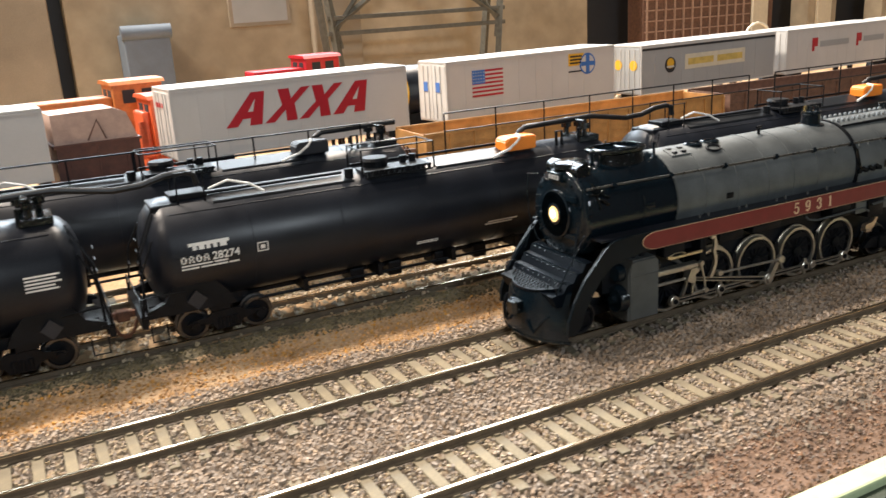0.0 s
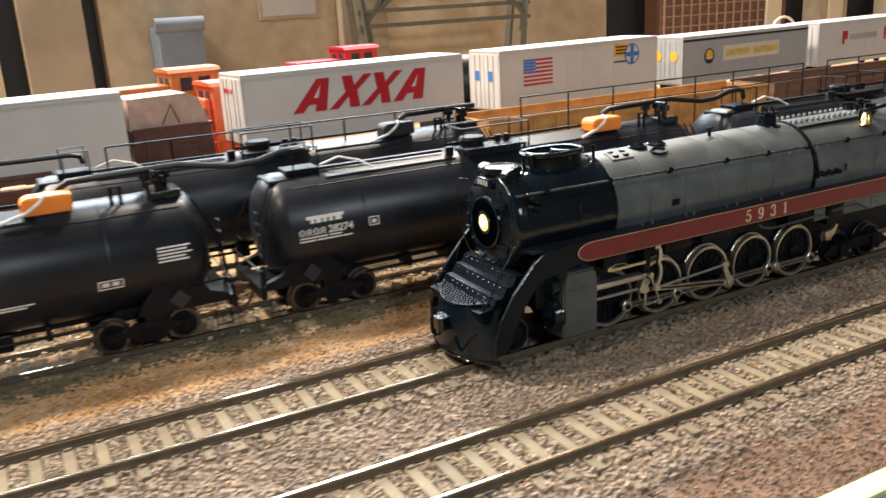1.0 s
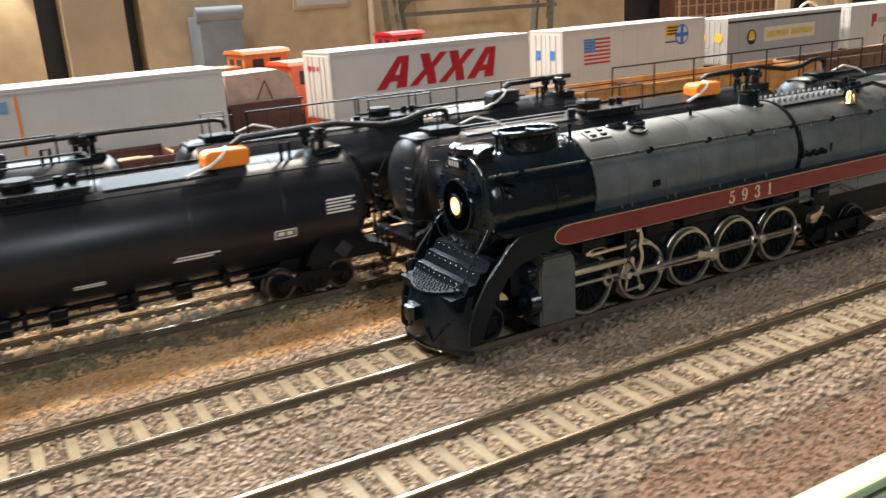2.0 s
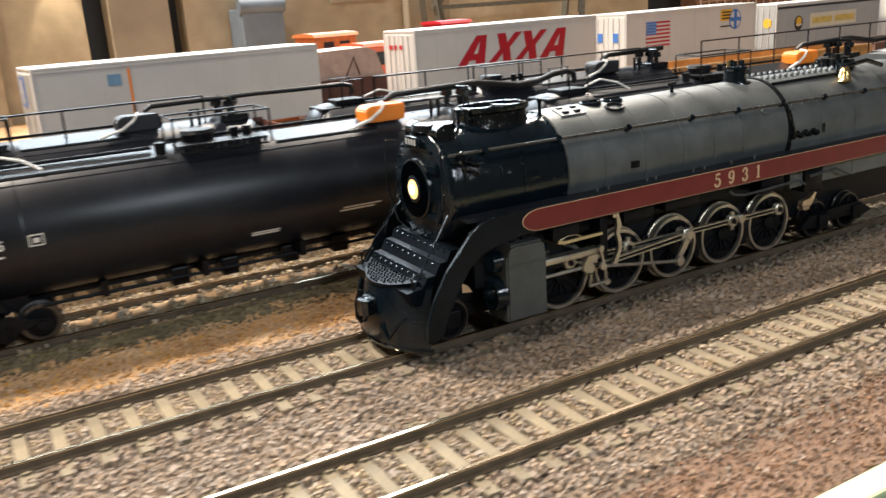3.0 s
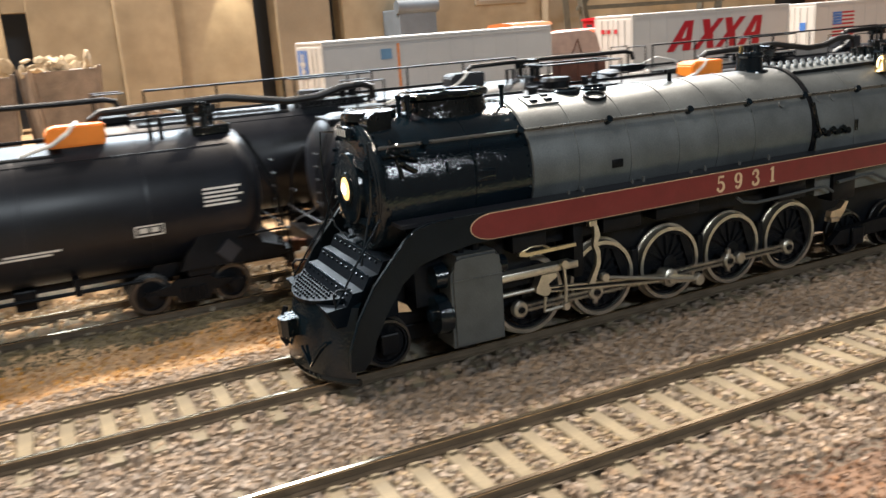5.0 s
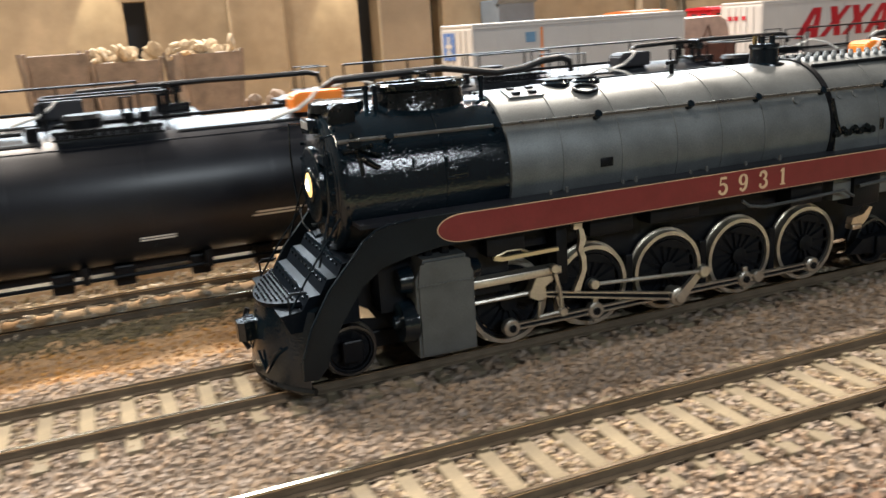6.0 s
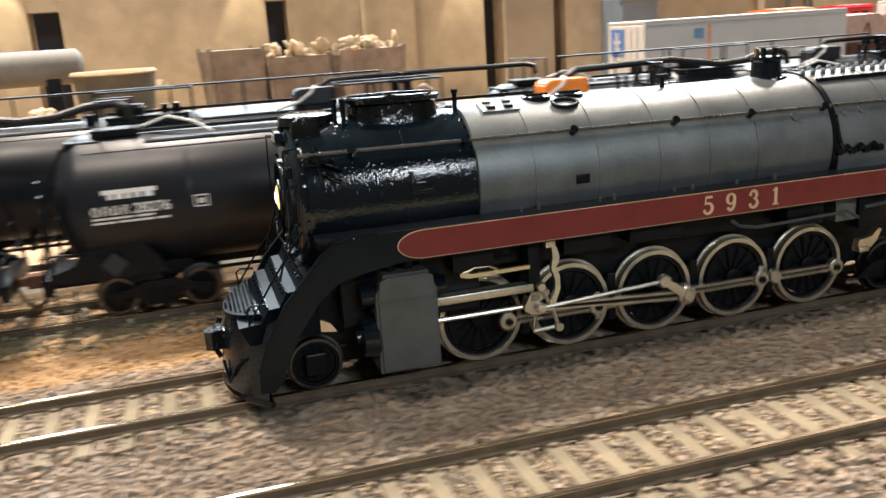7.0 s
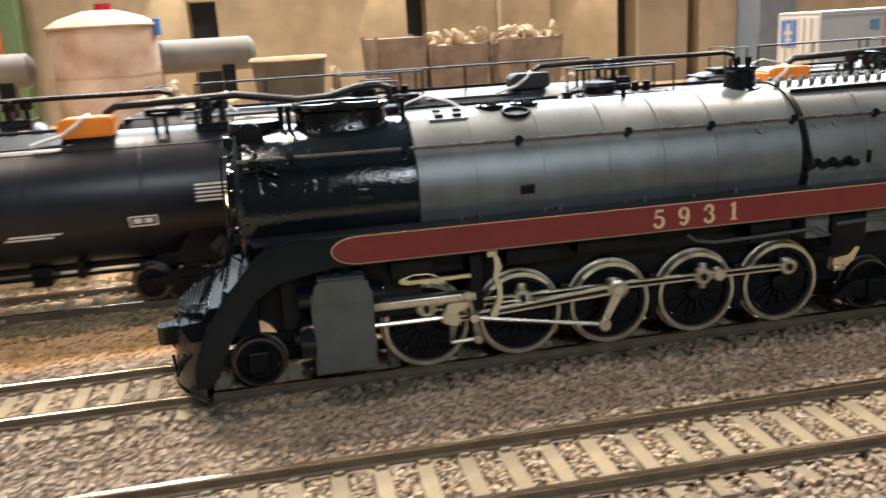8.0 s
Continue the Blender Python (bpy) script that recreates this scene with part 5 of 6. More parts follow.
def make_trailer(name, x0, x1, z0, z1, label, side=None, roof=None):
    t = thing(name, label, "semi-trailer", "trailers", x0, skewed(x0), 0, SKEW)
    n = (x1 - x0) / math.cos(radians(SKEW))
    side = side or WHITE
    bm = B()
    box(bm, 0, n, -14.6, 14.6, z0, z1 - 0.5, 0.35)
    body = part("body", bm, side, t)
    bm = B()
    box(bm, -0.25, n + 0.25, -14.9, 14.9, z1 - 1.2, z1, 0.3)
    part("roof", bm, WHITE, t)
    bm = B()
    for y in (-14.9, 14.9):
        for z in (z0, z1 - 2.2):
            box(bm, 0, n, y - 0.15, y + 0.15, z, z + 1.0)
    part("side_rail", bm, WHITE, body)
    for x in (0, n):
        for y in (-1, 1):
            bm = B()
            box(bm, x - 0.4, x + 0.4, y * 14.2, y * 15.0, z0, z1 - 1)
            part("corner_post", bm, WHITE, body)
    for k in range(1, int(n / 13)):
        bm = B()
        box(bm, 13 * k - 0.12, 13 * k + 0.12, -14.72, -14.55, z0 + 1, z1 - 2.2)
        part("side_seam", bm, side, body)
    # rear doors at the near end
    for y in (-1, 1):
        bm = B()
        box(bm, -0.45, 0.0, y * 0.2, y * 13.8, z0 + 1, z1 - 2.2, 0.1)
        d = part("rear_door", bm, side, t)
        for yy in (4, 9):
            bm = B()
            sweep(bm, [(-0.7, y * yy, z0 + 1.5), (-0.7, y * yy, z1 - 2.6)], 0.3, 5)
            part("lock_bar", bm, WHITE, d)
    for x in (10, 23):
        for y in (-10, 10):
            bm = B()
            frustum(bm, (x, y - 3.4, 17.6), (x, y + 3.4, 17.6), 5.4, seg=20)
            part("tyre", bm, BLACKDULL, t)
    bm = B()
    box(bm, 4, 30, -8, 8, z0 - 5, z0)
    part("bogie_frame", bm, BLACKDULL, t)
    for y in (-7, 5.5):
        for x in (n - 38, n - 34):
            bm = B()
            box(bm, x, x + 1.6, y, y + 1.5, 13, z0)
            part("landing_leg", bm, BLACKDULL, t)
    return t, body, n


def sign(parent, name, x0, x1, z0, z1, material, y=-14.78, t=0.12, label=""):
    bm = B()
    box(bm, x0, x1, y - t, y, z0, z1)
    return part(name, bm, material, parent, label)


def shape(parent, name, pts, material, y=-14.78, t=0.14, label=""):
    bm = B()
    prism(bm, pts, y - t, y)
    return part(name, bm, material, parent, label)


def disc(parent, name, x, z, r, material, y=-14.78, t=0.14):
    return shape(parent, name, [(x + r * math.cos(2 * math.pi * k / 24), z + r * math.sin(2 * math.pi * k / 24)) for k in range(24)], material, y, t)


def make_flat_car(x0, x1):
    car = thing("flat_car", "brown flat car carrying a trailer", "flat car", "flat cars", x0, skewed(x0), 0, SKEW)
    n = (x1 - x0) / math.cos(radians(SKEW))
    bm = B()
    box(bm, 0, n, -15.5, 15.5, 10.5, 12.2, 0.2)
    box(bm, 0, n, -15.8, -15.0, 8.0, 12.2, 0.2)
    box(bm, 0, n, 15.0, 15.8, 8.0, 12.2, 0.2)
    part("deck", bm, BROWN, car)
    for x in (24, n - 24):
        make_truck(car, x)
    return car


for a, b in ((180, 345), (356, 506), (514, 656), (668, 818), (822, 964), (970, 1108)):
    make_flat_car(a, b)

# plain pale trailer with a blue emblem on its doors
t, body, n = make_trailer("trailer", 186, 310, 28, 60.5, "off-white trailer with a blue emblem on its rear doors")
bm = B()
box(bm, -0.75, -0.5, 1.5, 12.2, 44.5, 57.0)
em = part("door_emblem", bm, SIGNBLUE, t, "blue square emblem")
bm = B()
box(bm, -0.95, -0.7, 5.9, 7.6, 46, 55.5)
box(bm, -0.95, -0.7, 3.6, 9.9, 50.2, 51.8)
box(bm, -0.95, -0.7, 4.6, 8.9, 47.2, 48.4)
part("emblem_shape", bm, WHITE, em)
sign(t, "blue_patch", 28, 33.5, 51.0, 55.5, PALEBLUE)
sign(t, "orange_stripe", 36.4, 37.5, 33, 57.5, ORANGE)
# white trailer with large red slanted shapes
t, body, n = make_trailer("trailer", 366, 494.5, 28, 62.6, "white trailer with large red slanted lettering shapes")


def slant_a(x):
    zb, h, w, lean = 41.0, 16.2, 19.8, 0.30
    def P(u, v):
        return (x + u * w + lean * v * h, zb + v * h)
    shape(t, "slanted_shape", [P(0, 0), P(0.30, 0), P(0.40, 0.22), P(0.61, 0.22), P(0.62, 0), P(0.95, 0), P(0.84, 1), P(0.48, 1)], SIGNRED, label="red slanted letter shape")
    shape(t, "shape_counter", [P(0.50, 0.42), P(0.63, 0.42), P(0.625, 0.80)], WHITE, -14.9)


def slant_x(x):
    zb, h, w, lean = 41.0, 16.2, 19.3, 0.45
    def P(u, v):
        return (x + u * w + lean * v * h, zb + v * h)
    shape(t, "slanted_shape", [P(0, 0), P(0.27, 0), P(0.48, 0.35), P(0.62, 0), P(0.92, 0), P(0.68, 0.52), P(0.98, 1), P(0.72, 1), P(0.53, 0.68), P(0.37, 1), P(0.06, 1), P(0.33, 0.50)], SIGNRED, label="red slanted letter shape")


slant_a(25.2)
slant_x(45.4)
slant_x(64.2)
slant_a(83.4)
bm = B()
for y in (-4, 2, 6.5):
    box(bm, -0.9, -0.5, y, y + 3, 53, 55.2)
part("door_marks", bm, SIGNRED, t)
# white trailer with a flag
t, body, n = make_trailer("trailer", 521, 650, 27, 61.8, "white trailer with a flag panel and a yellow and blue emblem")
for k in range(13):
    sign(t, "flag_stripe", 17.6, 40.0, 55.3 - 1.17 * (k + 1), 55.3 - 1.17 * k, SIGNRED if k % 2 == 0 else WHITE)
f = sign(t, "flag_canton", 17.6, 26.8, 47.5, 55.35, SIGNBLUE, -14.9)
bm = B()
for i in range(5):
    for j in range(4):
        box(bm, 18.3 + 1.8 * i, 18.9 + 1.8 * i, -15.05, -14.98, 48.3 + 1.8 * j, 48.9 + 1.8 * j)
part("flag_star", bm, WHITE, f)["kind"] = "stuff"
sign(t, "yellow_panel", 91, 103.6, 51.5, 58.8, SIGNYEL)
for k in range(3):
    sign(t, "panel_bar", 92.3, 102, 52.6 + 2 * k, 53.6 + 2 * k, SHADEPRINT, -14.92)
sign(t, "small_print", 91, 102.5, 47.5, 48.4, SHADEPRINT)
disc(t, "round_emblem", 106.8, 52, 6.6, SIGNBLUE)
disc(t, "round_emblem_ring", 106.8, 52, 5.6, WHITE, -14.9)
sign(t, "emblem_cross", 105.3, 108.3, 46.2, 57.8, SIGNBLUE, -15.0)
sign(t, "emblem_cross", 101.3, 112.3, 50.7, 53.3, SIGNBLUE, -15.02)
bm = B()
for y in (-8.5, 4.5):
    box(bm, -0.9, -0.5, y, y + 4.5, 44.5, 50)
part("door_marks", bm, SIGNBLUE, t)
# grey trailer
t, body, n = make_trailer("trailer", 675, 813.5, 26.5, 59.2, "grey trailer with a cream nameplate and round yellow emblems", GREYW)
sign(t, "dark_roof_band", 0, n, 55.4, 57.2, SHADEPRINT)
sign(t, "nameplate", 42, 105, 40.2, 50.4, CREAM, label="cream nameplate")
for k, (a, b) in enumerate(((45, 71), (75, 102))):
    sign(t, "nameplate_bar", a, b, 43.0, 47.4, BARYEL, -14.94)
disc(t, "round_emblem", 27.5, 44.5, 5.2, SHADEPRINT)
disc(t, "round_emblem_middle", 27.5, 45.5, 3.4, SIGNYEL, -14.93)
sign(t, "round_emblem_bar", 24, 31, 42.7, 43.9, WHITE, -15.02)
bm = B()
for y in (-8, 6):
    prism(bm, [(y + 3.4 * math.cos(a * math.pi / 8), 46 + 3.4 * math.sin(a * math.pi / 8)) for a in range(16)], -0.9, -0.5, "x")
part("door_emblem", bm, SIGNYEL, t)
# white trailers at the far end
t, body, n = make_trailer("trailer", 828, 960, 26, 59, "white trailer with red emblems and grey lettering bars")
for x in (31.5, 90):
    sign(t, "red_emblem", x, x + 3, 41, 51, SIGNRED)
    sign(t, "red_emblem", x + 3, x + 7, 44.5, 51, SIGNRED)
    sign(t, "grey_bar", x + 10, x + 48 if x < 50 else n - 4, 43.6, 48.0, GREYW)
make_trailer("trailer", 976, 1104, 26, 59, "plain light grey trailer", GREYW)

# ---- other rolling stock behind ----
car = thing("covered_hopper", "brown covered coil car with a pale pink roof", "freight car", "", 313, 292, -2, SKEW)
bm = B()
prism(bm, [(-14, 12), (14, 12), (14, 36), (-14, 36)], 0, 38, "x")
box(bm, -0.5, 38.5, -14.6, 14.6, 43.0, 44.2)
prism(bm, [(-14.4, 36), (14.4, 36), (14.4, 44), (-14.4, 44)], 0.6, 37.4, "x")
body = part("body", bm, BROWN, car)
bm = B()
prism(bm, [(0.5, 44.2), (37.5, 44.2), (33.5, 56.0), (28, 58.5), (0.5, 58.0)], -12, 12)
part("roof", bm, PALEPINK, car, "pale pinkish roof")
bm = B()
sweep(bm, [(15, -12.6, 45), (20, -12.6, 54), (23, -12.6, 45)], 0.4, 5)
part("roof_brace", bm, BROWN, car)
for x in (6, 18.5, 31):
    bm = B()
    box(bm, x - 0.5, x + 0.5, -14.9, -14.3, 13, 43)
    part("side_post", bm, BROWN, body)
make_truck(car, 13)
make_truck(car, 25)


def make_switcher(x, y, rz, material, label, cabz, hood):
    e = thing("diesel_switcher", label, "diesel locomotive", "", x, y, 0, rz)
    bm = B()
    box(bm, -14, 14, -14, 14, 12, cabz - 2.5, 0.6)
    cab = part("cab", bm, material, e)
    bm = B()
    prism(bm, [(-15, cabz - 2.5), (-13, cabz - 0.6), (0, cabz), (13, cabz - 0.6), (15, cabz - 2.5)], -15.5, 15.5, "x")
    part("cab_roof", bm, material, e)
    for a, b in ((-9, -2), (2, 9)):
        bm = B()
        box(bm, a, b, -14.3, -13.9, cabz - 13, cabz - 5.5, 0.1)
        part("cab_window", bm, SHADEPRINT, cab)
        bm = B()
        box(bm, -14.3, -13.9, a, b, cabz - 13, cabz - 5.5, 0.1)
        part("cab_window", bm, SHADEPRINT, cab)
    bm = B()
    box(bm, -14 - hood, -14, -10, 10, 12, cabz - 9, 1.2)
    for k in range(5):
        box(bm, -18 - hood * 0.15 * (k + 0.4), -16 - hood * 0.15 * (k + 0.4), -10.4, -9.8, 22, cabz - 14)
    part("hood", bm, material, e)
    bm = B()
    box(bm, -18 - hood, 18, -15, 15, 9, 12)
    part("underframe", bm, BLACKDULL, e)
    bm = B()
    for k in range(6):
        xx = -16 - hood + (34 + hood) * k / 5
        sweep(bm, [(xx, -14.6, 12), (xx, -14.6, 24)], 0.4, 5)
    sweep(bm, [(-16 - hood, -14.6, 24), (16, -14.6, 24)], 0.4, 5)
    part("handrail", bm, material, e)
    make_truck(e, -4 - hood * 0.8)
    make_truck(e, 4)
    return e


make_switcher(366, 392, 6, ENGORANGE, "orange diesel switcher with dark cab windows", 62, 42)
make_switcher(517, 500, 6, SIGNRED, "small red diesel switcher with a long hood", 61, 40)
make_switcher(379, 350, 6, SIGNRED2, "orange-red diesel switcher beside the white trailer", 56, 4)
car = thing("yellow_tank_car", "small yellow and black tank car behind the trailers", "tank car", "", 565, 372, 0, 6)
bm = B()
lathe(bm, [(-50, 3), (-49, 12), (-44, 15.5), (44, 15.5), (49, 12), (50, 3)], "x", 32, 0, 0, 40)
part("tank_shell", bm, SIGNYEL, car, smooth=True)
bm = B()
lathe(bm, [(-40, 15.8), (-40, 16), (-20, 16), (-20, 15.8)], "x", 32, 0, 0, 40)
part("black_band", bm, BLACK, car, smooth=True)
bm = B()
box(bm, -54, 54, -10, 10, 10, 26)
part("underframe", bm, BLACKDULL, car)
make_truck(car, -34)
make_truck(car, 34)

# ---- yard goods in the distance ----
tk = thing("storage_tank", "tan upright storage tank with an orange-tan domed roof", "storage tank", "", -164, 452, -4)
bm = B()
lathe(bm, [(0, 31), (78, 31), (78.5, 30)], "z", 48)
shell = part("shell", bm, TANKPINK, tk, smooth=True)
for z in (24, 50, 76):
    bm = B()
    lathe(bm, [(z, 30.8), (z, 31.5), (z + 1.0, 31.5), (z + 1.0, 30.8)], "z", 48)
    part("hoop", bm, TANKPINK, shell, smooth=True)
bm = B()
lathe(bm, [(78, 33), (79, 33), (84, 24), (88, 10), (88.5, 3)], "z", 48)
part("roof", bm, TANKROOF, tk, "orange-tan domed roof", smooth=True)
bm = B()
frustum(bm, (2, 0, 86), (2, 0, 92), 5, seg=14)
part("roof_hatch", bm, SIGNRED, tk)
bm = B()
box(bm, 30, 34, -8, 0, 72, 82, 0.6)
part("roof_bracket", bm, SIGNBLUE, tk)


def lying_tank(x, y, n, r, z, rz=6):
    t = thing("pressure_vessel", "grey horizontal cylindrical vessel on a dark cradle", "pressure vessel", "vessels", x, y, -4, rz)
    bm = B()
    lathe(bm, [(-n / 2 - 4, 2), (-n / 2 - 3, r * 0.7), (-n / 2, r), (n / 2, r), (n / 2 + 3, r * 0.7), (n / 2 + 4, 2)], "x", 32, 0, 0, z)
    part("vessel", bm, VESSEL, t, smooth=True)
    for k in (-1, 1):
        bm = B()
        box(bm, k * n * 0.3 - 4, k * n * 0.3 + 4, -r * 0.8, r * 0.8, 0, z - r * 0.6, 0.6)
        part("cradle", bm, BLACKDULL, t)


lying_tank(-116, 470, 74, 10.5, 58)
lying_tank(-238, 440, 62, 10, 56)


def make_crate(x, y, w, h, rz, material, fill):
    c = thing("crate", "weathered brown crate heaped with crumpled pale packing", "crate", "crates", x, y, -4, rz)
    bm = B()
    rings = []
    for k, (s, z) in enumerate(((0.78, 0), (0.9, h * 0.5), (1.0, h))):
        rings.append([bm.verts.new((w / 2 * s * a, w / 2 * s * b, z)) for a, b in ((-1, -1), (1, -1), (1, 1), (-1, 1))])
    for a, b in zip(rings, rings[1:]):
        for k in range(4):
            bm.faces.new((a[k], a[(k + 1) % 4], b[(k + 1) % 4], b[k]))
    bm.faces.new(rings[0])
    bm.faces.new(rings[-1])
    body = part("body", bm, material, c)
    bm = B()
    for a, b in ((-1, -1), (1, -1), (1, 1), (-1, 1)):
        frustum(bm, (w * 0.39 * a, w * 0.39 * b, 0), (w * 0.5 * a, w * 0.5 * b, h + 1.5), 1.4, seg=6)
    part("corner_post", bm, material, body)
    if fill:
        bm = B()
        rng = random.Random(int(x))
        for k in range(34):
            p = Vector((rng.uniform(-w / 2, w / 2), rng.uniform(-w / 2, w / 2), h + rng.uniform(-2, 6)))
            m = Matrix.Translation(p) @ Euler((rng.uniform(0, 6), rng.uniform(0, 6), rng.uniform(0, 6))).to_matrix().to_4x4() @ Matrix.Diagonal((rng.uniform(2, 6), rng.uniform(2, 5), rng.uniform(0.6, 2), 1))
            bmesh.ops.create_icosphere(bm, subdivisions=1, radius=1, matrix=m)
        part("crumpled_packing", bm, SCRAP, c, "crumpled pale packing")["kind"] = "stuff"


make_crate(10, 432, 32, 62, 8, CRATE, False)
make_crate(46, 430, 36, 56, 4, CRATE, True)
make_crate(88, 412, 34, 58, 10, CRATE, True)
tub = thing("round_tub", "low brown round tub with a pale rim", "tub", "", -56, 420, -4)
bm = B()
lathe(bm, [(0, 17), (44, 21), (52, 22), (53, 22.5), (54, 21.5), (50, 20.5)], "z", 36)
part("tub_body", bm, BOWL, tub, smooth=True)
bm = B()
lathe(bm, [(52.4, 21.8), (53.8, 23), (55.2, 22.2), (53.6, 20.8)], "z", 36)
part("tub_rim", bm, SCRAP, tub, smooth=True)


def rubble(x, y, w, h, seed, material, label):
    bm = B()
    rng = random.Random(seed)
    for k in range(30):
        a = rng.uniform(0, 6.28)
        d = w / 2 * math.sqrt(rng.random())
        z = rng.uniform(0, h) * (1 - 1.2 * (d / w) ** 2)
        m = Matrix.Translation((x + d * math.cos(a), y + d * math.sin(a), -4 + z)) @ Euler((rng.uniform(0, 6), rng.uniform(0, 6), 0)).to_matrix().to_4x4() @ Matrix.Diagonal((rng.uniform(3, 7), rng.uniform(3, 6), rng.uniform(2, 5), 1))
        bmesh.ops.create_icosphere(bm, subdivisions=1, radius=1, matrix=m)
    tagged(part("rubble_heap", bm, material), label, "rubble", kind="stuff")


rubble(-122, 405, 30, 46, 3, SCRAP, "heap of pale crumpled scrap")
rubble(-96, 398, 20, 38, 4, SCRAP, "heap of pale crumpled scrap")
rubble(-30, 400, 14, 46, 5, SCRAP, "heap of pale crumpled scrap")
rubble(120, 470, 60, 34, 6, CRATE, "heap of brown rubble")
rubble(150, 330, 40, 12, 7, SCRAP, "low heap of tan rubble")
rubble(60, 300, 60, 12, 8, SCRAP, "low heap of tan rubble")
rubble(690, 360, 40, 62, 9, SCRAP, "heap of yellowish rubble behind trailers")

# ---- back wall with its openings and fixtures ----
WALLY = 712.0


def wall_piece(name, x0, x1, z0, z1, y0, y1, material, label, bevel=0.5):
    bm = B()
    box(bm, x0, x1, y0, y1, z0, z1, bevel)
    return tagged(part(name, bm, material), label, "wall", kind="structure")


# wall runs between dark full-height gaps; each run is solid and thick
GAPS = [(-330, -318), (-136, -111), (63, 82), (274, 294), (348, 361), (938, 1024), (1250, 1320), (1378, 1478)]
edge = -400
runs = []
for a, b in GAPS:
    runs.append((edge, a))
    edge = b
runs.append((edge, 1598))
for k, (a, b) in enumerate(runs):
    wall_piece("wall_north_%d" % (k + 1), a, b, -6, 190, WALLY, WALLY + 30, WALLTAN if not 1000 < a < 1240 else RUSTBROWN, "tan plaster wall of the yard building" if not 1000 < a < 1240 else "reddish brown latticed wall", 1.0)
for a, b in GAPS[:3]:
    wall_piece("lintel", a, b, 96, 190, WALLY + 2, WALLY + 28, WALLTAN, "tan plaster lintel above a dark opening", 0)
# Added sheet whose dark colour stands for the unlit depth of the openings
wall_piece("wall_recess", -400, 1598, -6, 190, WALLY + 60, WALLY + 64, SHADEPRINT, "dark sheet painted as the shade inside the wall openings", 0)
wall_piece("wall_panel", 295, 347, -6, 190, WALLY - 3, WALLY - 0.3, PLAIN, "grey-tan door panel on the wall")
bm = B()
for k in range(12):
    box(bm, 1028 + 15 * k, 1030 + 15 * k, WALLY - 2.4, WALLY - 0.2, 10, 120)
for k in range(8):
    box(bm, 1026, 1206, WALLY - 2.0, WALLY - 0.2, 14 + 13 * k, 15.6 + 13 * k)
tagged(part("lattice", bm, LATTICE), "pale brown lattice over the wall", "lattice", kind="structure")
for x in (1222, 1348, 1500):
    wall_piece("white_post", x - 14, x + 14, -6, 190, WALLY - 5, WALLY - 0.4, CREAM, "cream painted post on the wall")
aw = thing("wall_awning", "blue-grey roll-top shutter box on the wall", "shutter", "", 422, 677, 0)
bm = B()
box(bm, -20, 20, -7, 34.5, -4, 80, 1.2)
part("shutter_body", bm, BLUEGREY, aw)
bm = B()
lathe(bm, [(-21.5, 3), (-21.5, 6.5), (21.5, 6.5), (21.5, 3)], "x", 24, 0, -5, 82)
part("roller", bm, BLUEGREY, aw, smooth=True)
pn = thing("wall_window", "grey framed window panel on the wall", "window", "", 538, WALLY - 0.4, 0)
bm = B()
box(bm, -31, 31, -3, 0, 80, 140, 0.8)
part("window_frame", bm, PLAIN, pn)
bm = B()
box(bm, -27, 27, -3.6, -3.1, 84, 136)
part("window_pane", bm, GREYW, pn)
wall_piece("pilaster", 588, 640, -6, 190, WALLY - 14, WALLY - 0.4, PLAIN, "grey stained pilaster on the wall", 2.0)
wall_piece("pilaster", 150, 200, -6, 190, WALLY - 14, WALLY - 0.4, WALLTAN, "tan pilaster on the wall", 2.0)
wall_piece("green_board", -398, -272, -6, 190, WALLY - 30, WALLY - 2, GREENB, "green painted board by the wall", 1.0)
bm = B()
box(bm, -312, -286, WALLY - 31.5, WALLY - 30.2, 60, 100, 0.5)
tagged(part("board_sign", bm, ENGORANGE), "orange sign on the green board", "sign")

# ---- trestle tower ----
tw = thing("trestle_tower", "dark green-grey steel trestle tower", "tower", "", 672, 640, -4)
for s in (-1, 1):
    for f in (-1, 1):
        bm = B()
        frustum(bm, (s * 82, f * 16, 0), (s * 98, f * 12, 150), 4.2, seg=4)
        part("leg", bm, TOWER, tw)
    bm = B()
    frustum(bm, (s * 84, -15, 60), (s * 97, -12, 140), 2.2, seg=4)
    part("leg_brace", bm, TOWER, tw)
for z in (72, 86):
    bm = B()
    box(bm, -96, 96, -16, -12, z, z + 4, 0.4)
    part("beam", bm, TOWER, tw)
for s in (-1, 1):
    bm = B()
    frustum(bm, (s * 92, -14, 78), (0, -14, 140), 3.0, seg=4)
    part("diagonal", bm, TOWER, tw)
    bm = B()
    frustum(bm, (s * 90, -14, 74), (s * 30, -14, 150), 2.4, seg=4)
    part("diagonal", bm, TOWER, tw)
bm = B()
sweep(bm, [(-84, -14, 4), (-30, -14, 0)], 2, 5)
part("foot_tie", bm, TOWER, tw)
# white hoop by the far trailers
wire = thing("wire_hoop", "white wire hoop standing behind the trailers", "wire", "", 905, 420, -4)
bm = B()
sweep(bm, [(18 * math.cos(a * math.pi / 10), 0, 44 + 20 * math.sin(a * math.pi / 10)) for a in range(11)], 1.2, 6)
sweep(bm, [(18, 0, 0), (18, 0, 44)], 1.2, 6)
sweep(bm, [(-18, 0, 0), (-18, 0, 44)], 1.2, 6)
part("hoop", bm, CREAM, wire)

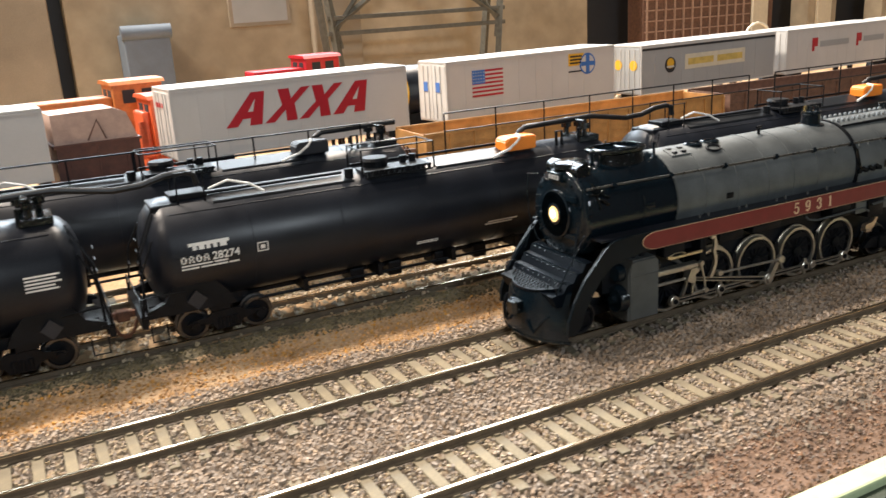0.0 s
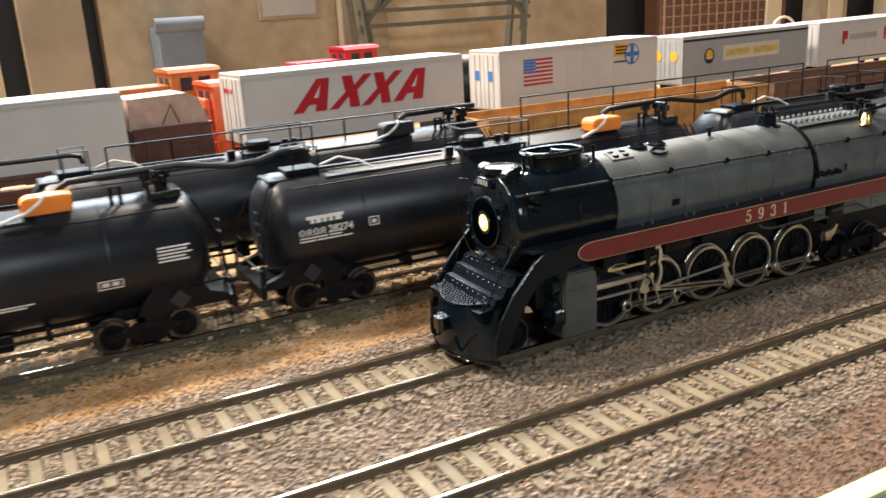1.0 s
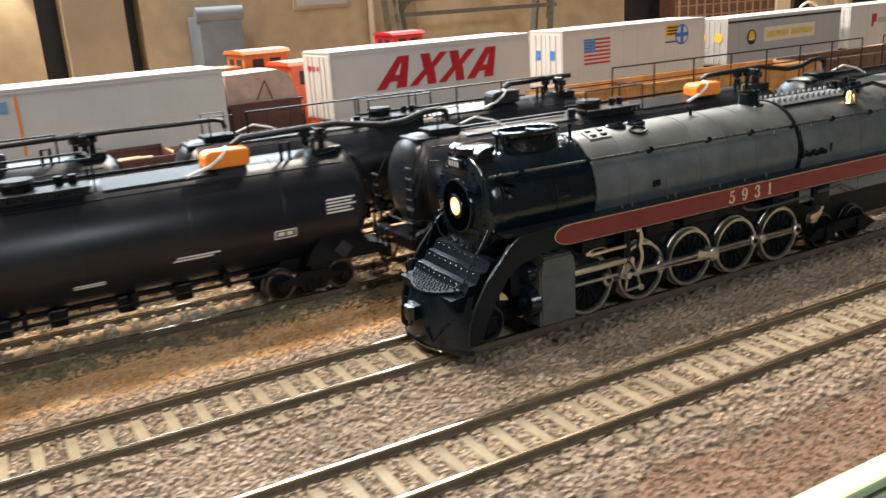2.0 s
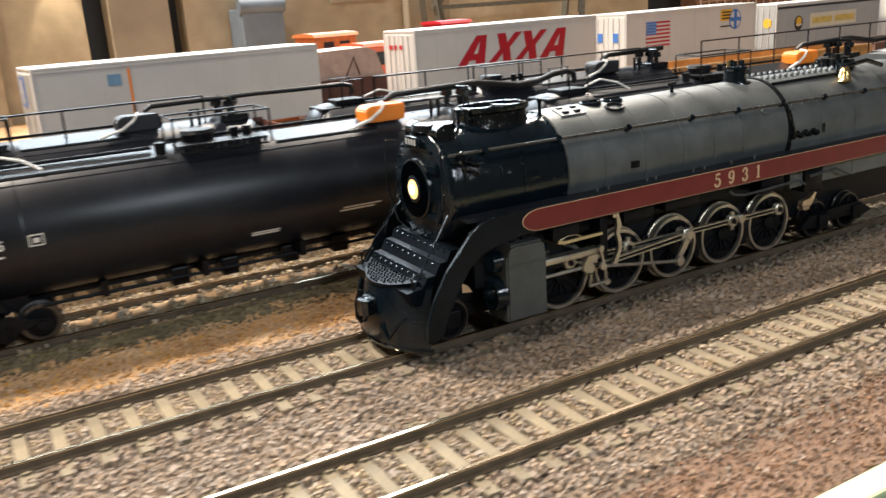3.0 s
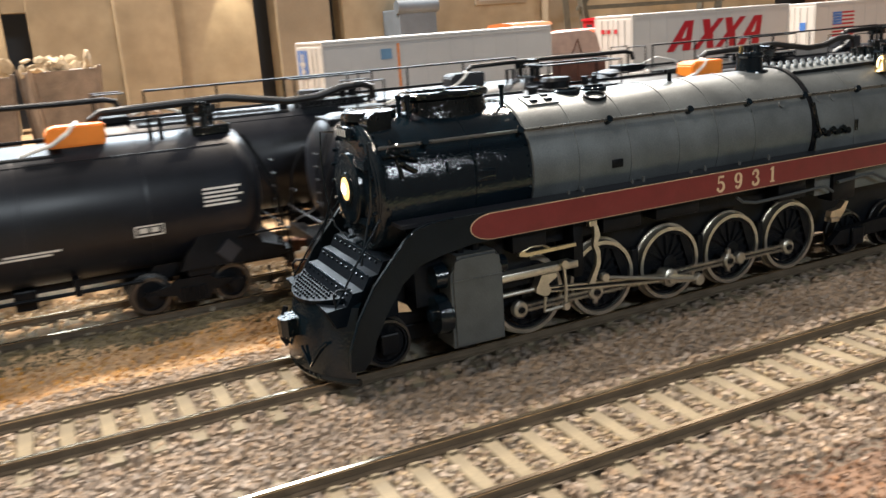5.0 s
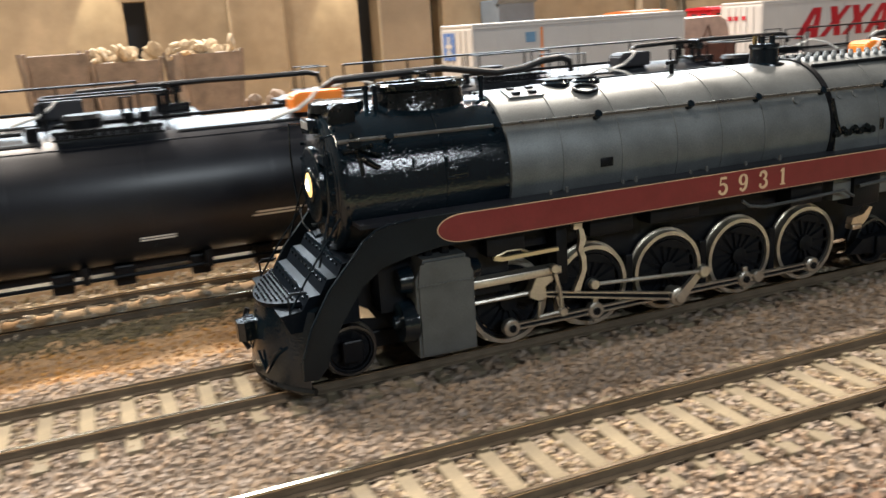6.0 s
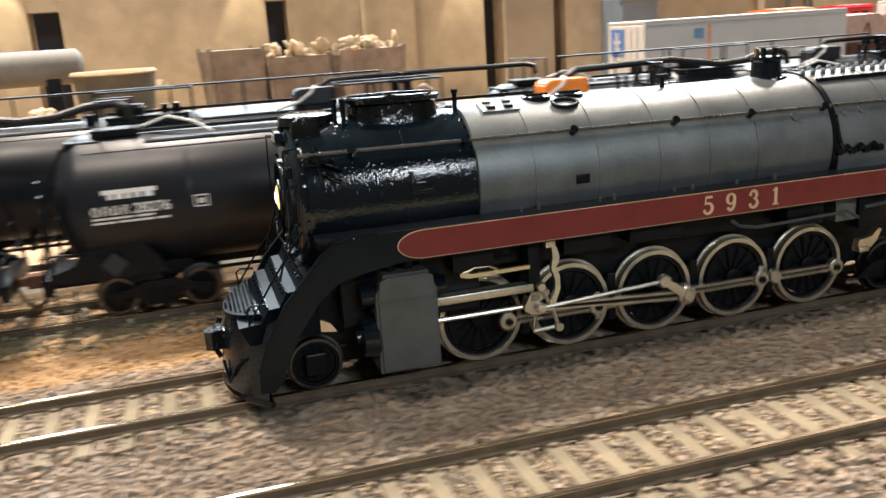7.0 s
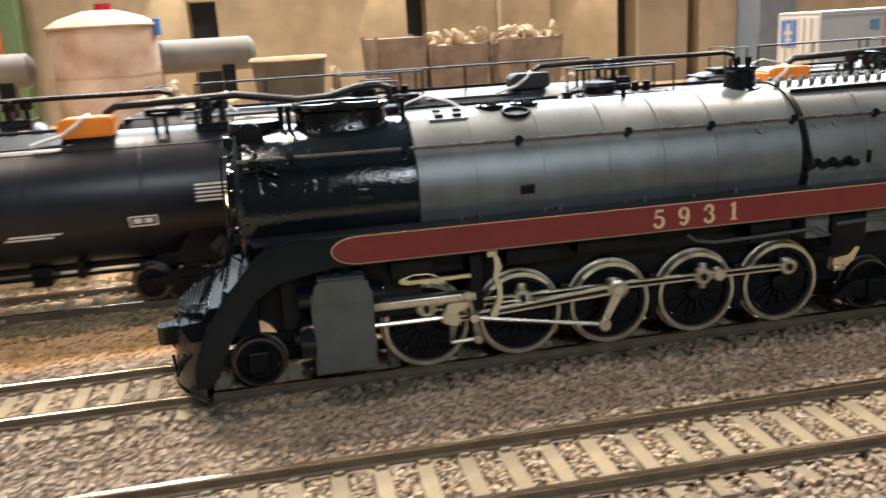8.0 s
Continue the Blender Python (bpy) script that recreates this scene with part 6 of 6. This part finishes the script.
# ---- the room around the layout ----
bm = B()
box(bm, -400, 1598, -40.2, 800, -60, -12)
for x in (-340, 600, 1540):
    for y in (0, 740):
        box(bm, x - 25, x + 25, y - 25 + 30, y + 25 + 30, -900, -60)
tagged(part("benchwork", bm, CRATE), "plain wooden benchwork that carries the layout", "table", kind="structure")
R0, R1, S0, S1, F, C = -1000, 2200, -1800, 2200, -900, 1500
for name, x0, x1, y0, y1, z0, z1, m in (
    ("floor", R0, R1, S0, S1, F - 40, F, ROOM),
    ("ceiling", R0, R1, S0, S1, C, C + 40, ROOMW),
    ("wall_south", R0, R1, S0 - 40, S0, F, C, ROOM),
    ("wall_room_north", R0, R1, S1, S1 + 40, F, C, ROOM),
    ("wall_west", R0 - 40, R0, S0, S1, F, C, ROOM),
    ("wall_east", R1, R1 + 40, S0, S1, F, C, ROOM),
):
    bm = B()
    box(bm, x0, x1, y0, y1, z0, z1)
    tagged(part(name, bm, m), "plain painted surface of the surrounding room", "room", kind="structure")


def smooth_x(t):
    """The engine's place along its track, in millimetres, between its rows."""
    for (a, xa), (b, xb) in zip(LOCO_X, LOCO_X[1:]):
        if t <= b:
            i = LOCO_X.index((a, xa))
            before = LOCO_X[max(i - 1, 0)]
            after = LOCO_X[min(i + 2, len(LOCO_X) - 1)]
            ma = (xb - before[1]) / (b - before[0]) * (b - a)
            mb = (after[1] - xa) / (after[0] - a) * (b - a)
            u = (t - a) / (b - a)
            return (2 * u ** 3 - 3 * u * u + 1) * xa + (u ** 3 - 2 * u * u + u) * ma + (3 * u * u - 2 * u ** 3) * xb + (u ** 3 - u * u) * mb
    return LOCO_X[-1][1]


def motions():
    times = [k / 15 for k in range(121)]
    walk(loco, [(t, pose(smooth_x(t) * MM, T2 * MM, 0)) for t in times])
    last = smooth_x(8.0)
    for ob, x, r in SPIN:
        walk(ob, [(t, pose(x * MM, 0, r * MM, 0, -(95 - math.degrees((smooth_x(t) - last) / r)), 0)) for t in times])
    for side in (0, 1):
        lag = 90 * side
        rods, mains, heads, eccs, levers, arms = [], [], [], [], [], []
        for t in times:
            a = math.radians(95 + lag) - (smooth_x(t) - last) / DR
            cx, cz = CRANK * math.cos(a), CRANK * math.sin(a)
            rods.append((t, pose(cx * MM, 0, cz * MM)))
            arms.append((t, pose(75 * MM, 0, DR * MM, 0, -math.degrees(a), 0)))
            px, pz, hz = 75 + cx, DR + cz, 10.6
            hx = px - math.sqrt(ML ** 2 - (pz - hz) ** 2)
            mains.append((t, pose(px * MM, 0, pz * MM, 0, math.degrees(math.atan2(hz - pz, px - hx)), 0)))
            heads.append((t, pose(hx * MM, 0, hz * MM)))
            b = a + 2.0
            ex, ez = 75 + 4.2 * math.cos(b), DR + 4.2 * math.sin(b)
            eccs.append((t, pose(ex * MM, 0, ez * MM, 0, math.degrees(math.asin((11.0 - ez) / 26.5)), 0)))
            sway = math.degrees(math.atan2(hx - 38, 22))
            levers.append((t, pose((hx + 4.2) * MM, 0, (hz - 4.0) * MM, 0, -sway, 0)))
        for ob, rows in ((RODS[side], rods), (MAINS[side], mains), (HEADS[side], heads), (ECCS[side], eccs), (LEVERS[side], levers), (ARMS[side], arms)):
            walk(ob, rows)


LOCO_X = [(0, 430.5), (0.5, 399.8), (1, 368.6), (1.5, 339.5), (3, 244.0), (3.5, 214.4), (4, 183.3), (4.5, 151.4), (6, 59.1), (6.5, 26.7), (7, -9.5), (7.5, -45.3), (8, -77.4)]
make_track("track_1", T1, -300, 1200, -200, 760)
make_track("track_2", T2, -300, 1200, -200, 760)
make_track("track_3", T3, -300, 1200, -200, 620)
make_track("track_4", T4, -300, 1200, 150, 320)
stones("ballast", BALLAST, (-150, 640), [(-15, 86)], 1.0, 0.62, 0.2, 5, "grey-pink crushed stone ballast", (T1, T2))
stones("far_ballast", PALEGRAVEL, (-180, 640), [(114, 158)], 1.5, 0.65, 0.1, 9, "pale tan crushed stone ballast", (T3,))
stones("grit", SAND, (-180, 640), [(80, 106)], 1.1, 0.44, 0.05, 6, "orange-tan loose grit")
stones("turf_clump", SHADED_TURF, (-180, 640), [(104, 113)], 0.85, 0.42, 0.1, 7, "short olive-brown turf clumps with the shade of the tank cars in their colour")
stones("track_grit", TRACKGRIT, (-150, 640), [(T1 - 7.6, T1 + 7.6), (T2 - 7.6, T2 + 7.6)], 0.95, 0.48, 0.5, 12, "tan crushed stone between the ties", (T1, T2))
stones("stray_ballast", BALLAST, (-150, 640), [(-25, -14)], 2.4, 0.5, 0.2, 13, "scattered grey-pink ballast stones")
stones("soil_grit", CLAYGRIT, (60, 640), [(-35, -13)], 0.85, 0.40, 0.0, 8, "reddish brown loose soil")
motions()
